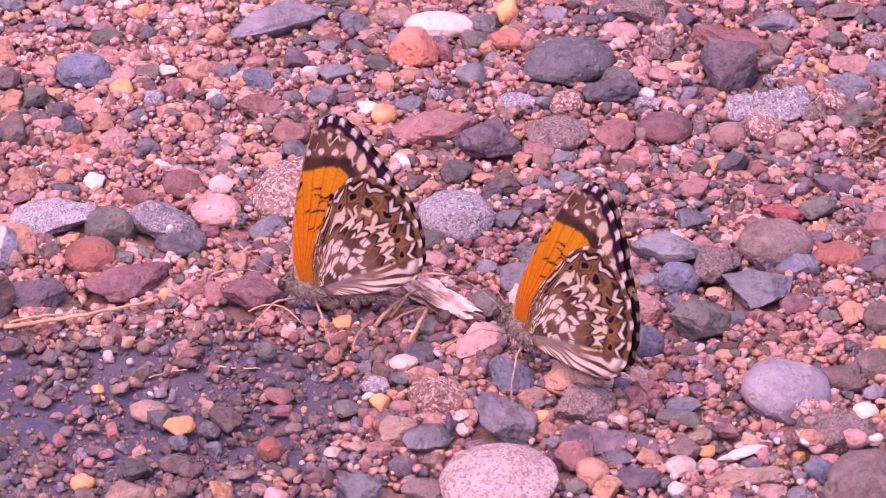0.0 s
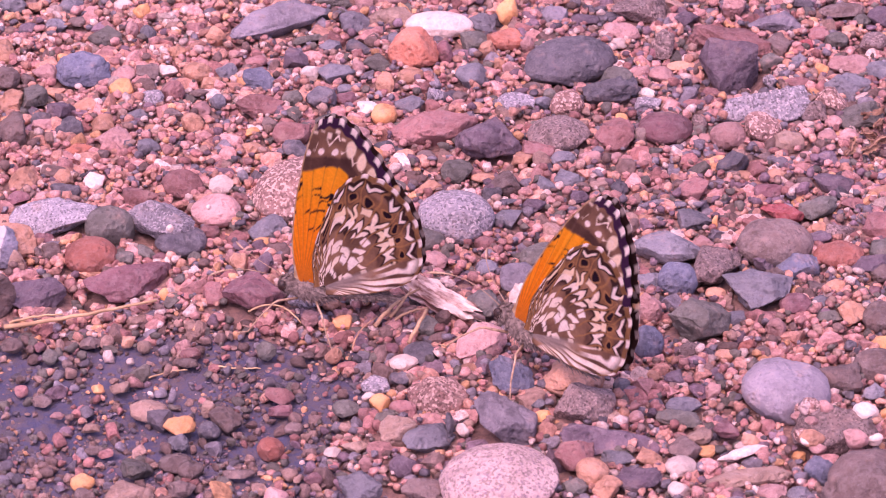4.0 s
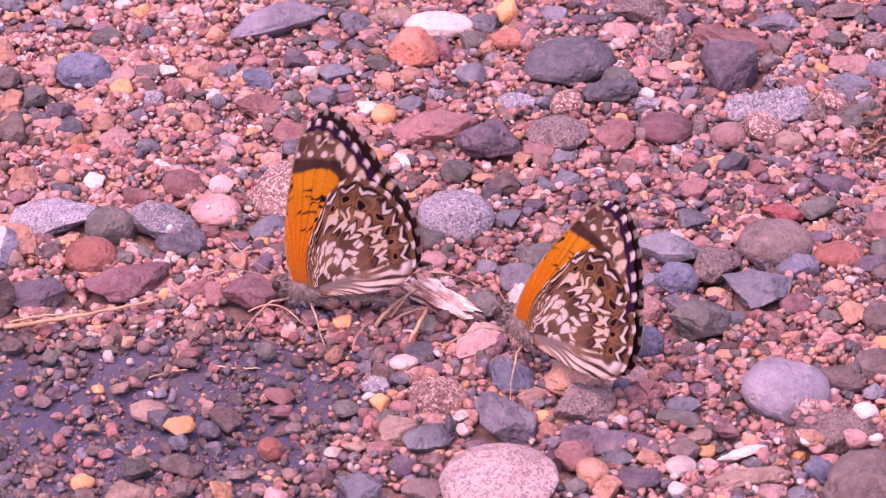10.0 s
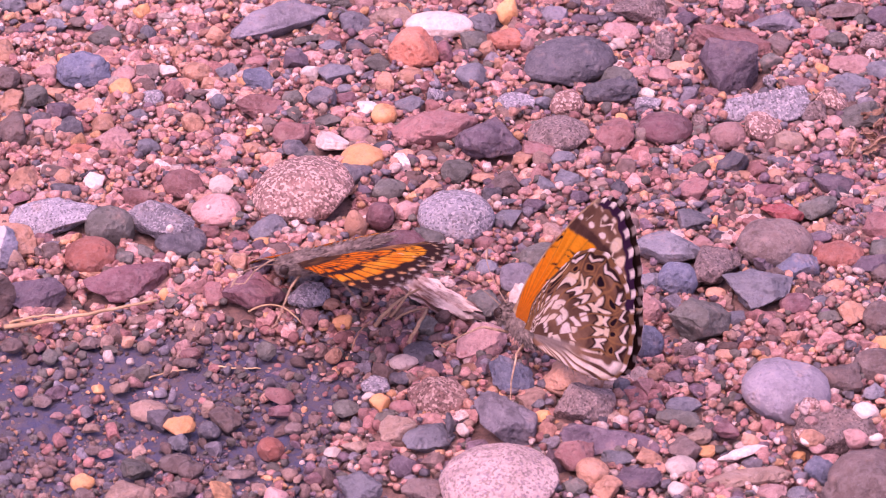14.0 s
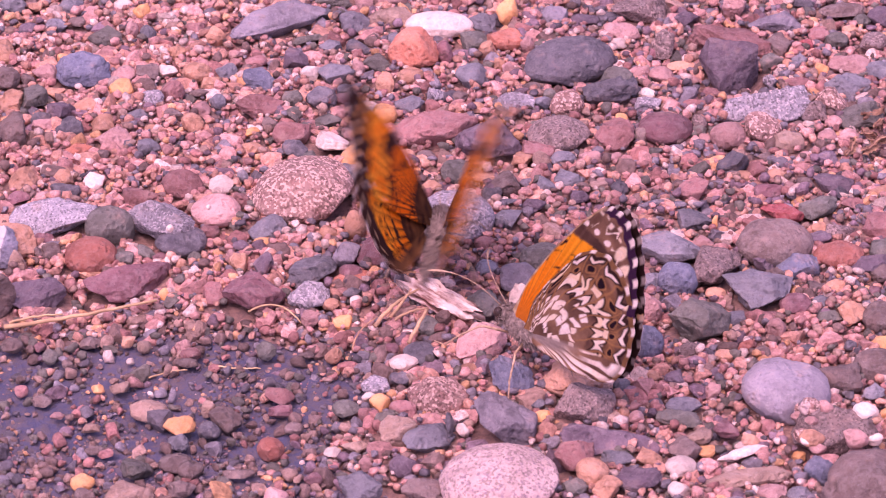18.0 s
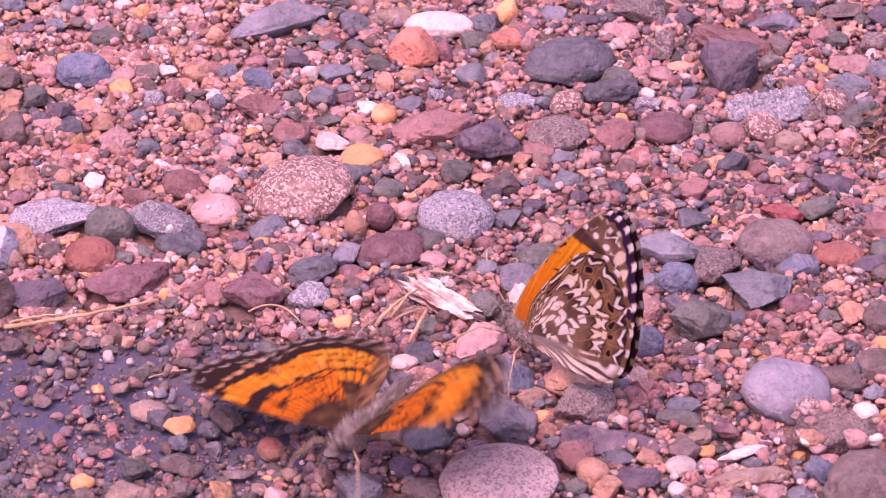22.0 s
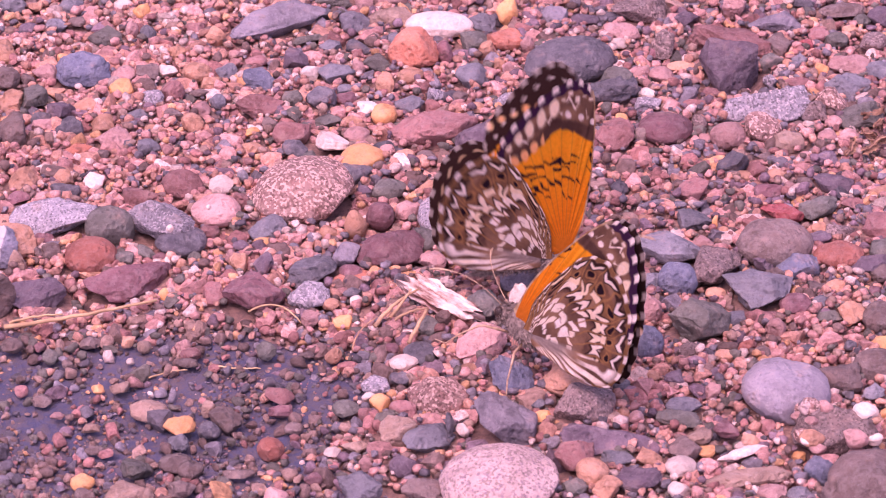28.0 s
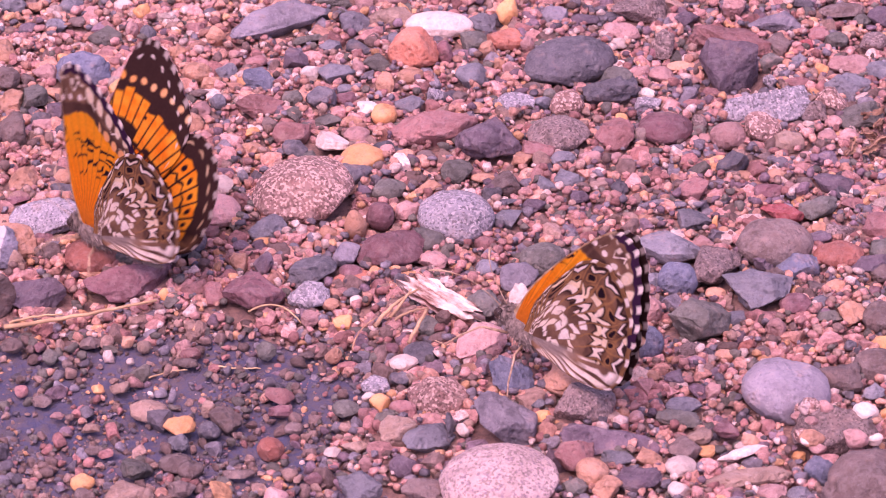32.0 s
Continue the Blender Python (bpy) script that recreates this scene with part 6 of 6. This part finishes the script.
        (19.5, -10.1, -12.4, 2.1, 541, 0, 2, 5, -12, 10, 0),
        (19.6, -10.1, -12.4, 2.1, 541, 0, 2, 8, -12, 10, 0),
        (19.7, -10.6, -11.1, -0.0, 549, 0, 3, 43, 3, 12, 0),
        (19.8, -12.3, -15.0, -0.1, 579, -7, -3, 88, 88, 16, 4),
        (19.9, -11.9, -15.1, -0.1, 583, -7, -3, 88, 88, 15, 4),
        (20, -9.2, -14.2, 0.0, 620, -3, 0, 50, 52, 8, 10),
        (20.1, -8.0, -19.3, 3.6, 589, 1, 11, 18, -7, 23, 0),
        (20.2, -9.8, -23.6, 5.0, 592, 1, 12, 17, -12, 20, 0),
        (20.3, -10.2, -20.5, 0.7, 578, 2, 12, 32, 4, 22, 0),
        (20.4, -11.0, -20.9, -0.0, 650, -1, 4, 86, 81, 15, 0),
        (20.5, -10.2, -20.5, -0.0, 656, 1, 2, 88, 66, 11, 0),
        (20.6, -10.2, -20.9, 0.0, 665, -1, 2, 88, 66, 15, 0),
        (20.7, -10.2, -20.4, -0.1, 630, 19, 2, 66, 61, 8, 0),
        (20.8, -5.6, -27.7, 5.0, 585, 1, 12, 23, -12, 27, 0),
        (20.9, -5.7, -28.3, 5.0, 583, 0, 12, 27, -11, 26, 0),
        (21, -4.8, -25.0, 0.4, 637, 0, 3, 62, 66, 16, 4),
        (21.1, -5.2, -25.2, -0.0, 629, 3, -1, 87, 85, 9, 0),
        (21.2, -5.8, -24.4, -0.1, 656, 11, 7, 63, 51, 13, 0),
        (21.3, -4.7, -35.0, 5.0, 579, 2, 12, 21, -12, 23, 0),
        (21.4, -5.3, -36.5, 5.0, 590, 1, 12, 19, -12, 24, 0),
        (21.5, -7.7, -30.2, -0.0, 637, 5, 0, 67, 60, 2, 0),
        (21.6, -7.6, -33.8, 0.0, 622, -1, -5, 87, 87, 16, 0),
        (21.7, -8.1, -33.8, -0.0, 644, 2, 1, 78, 74, 12, 0),
        (21.8, -7.0, -36.2, 0.4, 580, 3, 12, 28, 5, 20, 0),
        (21.9, -9.3, -41.0, 3.9, 586, 1, 12, 21, -7, 23, 0),
        (22, -7.4, -37.8, 2.4, 592, 5, -3, 34, -10, 24, 0),
        (22.1, -9.8, -39.0, -0.0, 620, 0, -3, 85, 85, 15, 0),
        (22.2, -12.8, -38.1, -0.1, 596, -11, -5, 90, 92, 20, 7),
        (22.3, -15.2, -40.8, -0.1, 586, -10, 2, 72, 76, 12, 4),
        (22.4, -19.2, -42.0, 1.8, 540, -4, 3, 25, -12, 5, 2),
        (22.5, -18.8, -42.3, 2.0, 541, -6, 12, 14, -6, 1, 7),
        (22.6, -19.3, -42.0, 2.4, 548, 0, 14, 12, -5, 6, 0),
        (22.7, -21.6, -39.4, -0.0, 549, -2, -2, 76, 88, 20, 0),
        (22.8, -21.7, -39.0, 0.0, 546, -7, -4, 91, 90, 24, 1),
        (22.9, -19.9, -38.4, -0.0, 507, -15, -0, 71, 79, 22, 7),
        (23, -18.8, -37.5, 0.0, 515, -2, 4, 23, 2, 18, 15),
        (23.1, -19.6, -37.6, 1.5, 501, -8, 3, 24, -9, 20, 6),
        (23.2, -16.6, -34.2, -0.0, 471, -12, -1, 56, 67, 32, 2),
        (23.3, -19.1, -32.6, 0.0, 472, -8, -6, 89, 76, 31, 1),
        (23.4, -19.0, -32.4, 0.0, 472, -8, -5, 89, 70, 30, 1),
        (23.5, -18.9, -32.3, -0.1, 474, -14, -0, 49, 65, 34, 6),
        (23.6, -22.0, -34.8, 1.6, 496, -12, 3, 24, -6, 26, 1),
        (23.7, -21.8, -34.6, 2.2, 496, -12, 3, 18, -10, 23, 0),
        (23.8, -20.5, -32.3, -0.0, 500, -2, 2, 29, -1, 22, 0),
        (23.9, -20.3, -28.6, -0.0, 475, -11, -5, 78, 79, 37, 2),
        (24, -21.9, -29.4, 0.0, 479, -8, -6, 95, 76, 26, -5),
        (24.1, -19.0, -26.3, -0.1, 463, -9, -0, 58, 64, 30, 0),
        (24.2, -17.6, -25.2, 0.8, 447, -16, 1, 34, 28, 26, 8),
        (24.3, -18.5, -26.8, 2.3, 446, 10, 2, -2, -8, -8, 8),
        (24.4, -17.3, -24.3, -0.0, 410, -2, -2, 10, 46, 18, 0),
        (24.5, -17.4, -23.1, -0.0, 394, -6, 11, 79, 73, 29, 0),
        (24.6, -17.4, -22.8, -0.0, 399, -7, 7, 84, 76, 29, 0),
        (24.7, -17.9, -22.2, -0.0, 412, -1, -2, 15, 47, 13, 0),
        (24.8, -16.9, -21.5, -0.0, 423, -1, -1, 1, 23, 17, 0),
        (24.9, -16.3, -21.5, -0.0, 424, -0, -1, -6, 11, 15, 0),
        (25, -11.3, -21.6, 0.0, 419, -6, -2, 16, 16, 9.0, 10.0),
        (25.1, -12.8, -20.4, -0.0, 387, -5, -2, 26, 57, 25, 0),
        (25.2, -11.8, -19.4, -0.1, 389, -11, -4, 90, 92, 31, -6),
        (25.3, -11.3, -17.9, -0.1, 383, -12, 1, 88, 74, 32, -6),
        (25.4, -9.9, -14.1, -0.1, 399, -11, -3, 9, 34, 22, 1),
        (25.5, -8.5, -16.2, 2.2, 409, -16, -3, -5, 21, 16, 0),
        (25.7, -7.3, -11.9, -0.1, 402, -4, 0, 50, 50, 16, -0),
        (25.9, -6.1, -11.0, -0.1, 396, -4, -6, 88, 88, 26, -0),
        (26.2, -4.2, -9.8, -0.1, 392, -4, 0, 40, 40, 13, 0),
        (26.4, -3.0, -9.0, -0.0, 395, -4, 0, 14, 14, 4, 0),
        (26.7, -1.2, -7.7, -0.0, 388, -4, 0, 70, 70, 22, 0),
        (26.9, -0.0, -6.9, -0.0, 384, -4, -6, 90, 90, 27, 1),
        (27.1, 1.2, -6.0, -0.0, 386, -4, 0, 35, 35, 11, 1),
        (27.3, 2.4, -5.2, -0.0, 384, -4, 0, 45, 45, 14, 1),
        (27.5, 3.6, -4.4, -0.0, 382, -9, -10, 88, 90, 23, 1),
        (27.6, 7.4, -2.7, -0.1, 381, -5, -2, 3, 15, -1, 1),
        (27.7, 9.1, -2.7, 0.6, 368, -13, -3, 3, 20, 13, 0),
        (27.8, 10.5, -5.7, 0.0, 370, -10, 2, 88, 70, 5, 5),
        (27.9, 10.3, -5.9, 0.0, 354, -7, -6, 81, 85, 1, 4),
        (28, 10.5, -8.2, 0.1, 379, -3, -10, 85, 83, 15, 5),
        (28.1, 8.7, -3.3, -0.0, 384, -8, -3, 11, 25, 9, 1),
        (28.2, 9.0, -2.0, -0.1, 402, -7, -2, 9, 17, 22, -1),
        (28.3, 7.9, -3.0, -0.0, 421, 0, -1, 18, 40, 6, 0),
        (28.4, 6.7, -4.5, -0.1, 424, 5, 2, 88, 85, 26, -6),
        (28.5, 9.7, -3.5, -0.0, 400, -10, 2, 86, 59, 23, 3),
        (28.6, 10.5, -1.6, -0.1, 431, -17, -0, 54, 45, 27, 7),
        (28.7, 11.2, -2.2, 0.1, 410, -8, -2, -2, 29, 23, 0),
        (28.8, 10.2, -3.3, -0.1, 447, -6, -1, 43, 54, 24, 0),
        (28.9, 9.7, -2.4, -0.0, 450, -4, -5, 83, 84, 18, 0),
        (29, 9.1, -9.0, 3.1, 457, -1, -2, 69, 69, 17, -6),
        (29.1, 7.8, 1.5, -0.0, 482, -1, 3, 38, -4, 13, 0),
        (29.2, 0.7, 1.8, 3.4, 507, -16, 4, 33, -12, 20, 5),
        (29.3, 1.0, 0.6, 3.4, 505, -16, 4, 35, -12, 17, 5),
        (29.4, -2.5, 0.2, -0.0, 487, -12, 0, 78, 76, 14, 7),
        (29.5, -4.7, 0.2, -0.0, 489, -14, 0, 81, 75, 13, 8),
        (29.6, -8.5, 5.4, 1.4, 506, -15, 3, 30, -1, 13, -1),
        (29.8, -11.1, 2.3, -0.1, 491, -16, 0, 60, 76, 18, 7),
        (30, -16.8, 0.1, 1.1, 527, -6, -9, 45, 85, 22, 12),
        (30.1, -19.6, -1.1, 1.9, 530, -6, 3, 30, -12, 3, 1),
        (30.2, -17.8, 1.7, 0.0, 556, -4, 2, 33, -4, 21, 5),
        (30.3, -19.7, -1.4, -0.1, 572, -12, -4, 87, 86, 17, 5),
        (30.4, -22.1, -1.2, -0.0, 562, -12, 3, 73, 22, 27, 2),
        (30.6, -27.1, -5.6, 3.7, 558, -2, 14, 17, -6, 7, -1),
        (30.8, -29.5, -1.5, -0.1, 567, -16, -10, 86, 90, 19, 7),
        (31, -31.1, -5.5, 1.7, 557, -20, 2, 57, 12, 26, 6),
        (31.2, -30.0, -3.2, 3.5, 546, -2, 14, 17, -6, 2, -2),
        (31.4, -32.6, -2.5, -0.0, 538, -3, -6, 86, 87, 22, -2),
        (31.6, -32.9, -4.3, 0.9, 515, -4, 3, 32, -8, 11, 0),
        (31.7, -31.9, -5.7, 2.2, 534, 2, 2, 8, -12, 4, 3),
        (31.8, -32.5, -1.1, 0.2, 511, -3, 2, 30, -6, 15, -2),
        (31.9, -32.7, -0.9, -0.1, 492, -10, 2, 88, 67, 18, 4),
        (32, -32.1, -2.4, 0.0, 499, -6, -1, 88, 61, 17.0, 6.0),
    ])
    fly_along(sitter, sitter_wings, [
        (0, 6.8, -20.6, 0.9, 133, -9, 3, 90, 92, 41, 7),
        (1, 6.8, -20.6, 0.9, 133, -8, 4, 90, 92, 42, 7),
        (2, 6.8, -20.6, 0.9, 133, -8, 4, 90, 92, 43, 7),
        (3, 6.8, -20.6, 0.9, 132, -8, 4, 90, 92, 44, 7),
        (3.5, 6.8, -20.6, 0.9, 132, -8, 4, 90, 92, 45, 7),
        (5.5, 6.8, -20.6, 0.9, 131, -8, 5, 90, 92, 55, 10),
        (6, 6.7, -20.6, 0.9, 131, -8, 5, 90, 92, 56, 11),
        (7, 6.7, -20.6, 0.9, 131, -8, 5, 90, 92, 54, 11),
        (8, 6.8, -20.6, 0.9, 131, -8, 5, 90, 92, 53, 11),
        (8.5, 6.8, -20.6, 0.9, 132, -8, 4, 90, 92, 51, 10),
        (9, 6.8, -20.6, 0.9, 132, -8, 4, 90, 92, 48, 10),
        (10, 6.8, -20.6, 0.9, 132, -8, 5, 90, 92, 49, 10),
        (12, 6.8, -20.6, 0.9, 132, -8, 5, 90, 92, 48, 10),
        (14, 6.8, -20.6, 0.9, 132, -8, 5, 90, 92, 48, 10),
        (16.5, 6.8, -20.6, 0.9, 132, -8, 5, 90, 92, 50, 10),
        (18, 6.7, -20.6, 0.9, 131, -8, 6, 90, 92, 51, 11),
        (19, 6.7, -20.6, 0.9, 131, -8, 6, 90, 92, 51, 11),
        (20, 6.8, -20.6, 0.9, 132, -8, 5, 90, 92, 50, 11),
        (20.5, 6.7, -20.6, 0.9, 131, -8, 5, 90, 92, 54, 11),
        (21, 6.7, -20.6, 0.9, 131, -8, 5, 90, 92, 52, 11),
        (22, 6.7, -20.6, 0.9, 131, -8, 5, 90, 92, 52, 11),
        (23, 6.7, -20.6, 0.9, 131, -8, 5, 90, 92, 51, 12),
        (24, 6.7, -20.6, 0.9, 130, -8, 4, 90, 92, 53, 12),
        (25, 6.7, -20.6, 0.9, 129, -8, 6, 90, 92, 53, 13),
        (25.5, 6.7, -20.6, 0.9, 129, -8, 6, 90, 92, 53, 13),
        (27.5, 6.7, -20.6, 0.9, 129, -8, 6, 90, 92, 53, 13),
        (28, 6.7, -20.6, 0.9, 129, -8, 6, 90, 92, 55, 13),
        (29, 6.7, -20.6, 0.9, 130, -8, 6, 90, 92, 53, 13),
        (30, 6.7, -20.6, 0.9, 130, -8, 5, 90, 92, 50, 12),
        (31, 6.7, -20.6, 0.9, 130, -8, 5, 90, 92, 48, 11),
        (31.5, 6.7, -20.6, 0.9, 130, -8, 5, 90, 92, 50, 11),
        (31.8, 6.7, -20.6, 0.9, 130, -8, 4, 90, 92, 57, 13),
        (32, 6.7, -20.7, 0.9, 130, -9, 5, 90, 92, 57, 13),
    ])


# ---- build ----
build_ground()
stones_far()
stones_middle()
stones_near()
stones_nearest()
build_litter()
build_gravel()
walker, walker_wings = build_butterfly("orange and brown chequered butterfly walking about the gravel, beating its wings")
sitter, sitter_wings = build_butterfly("chequered butterfly resting on a tan stone with wings closed")
sitter.scale = (1.1, 1.1, 1.1)
motions()
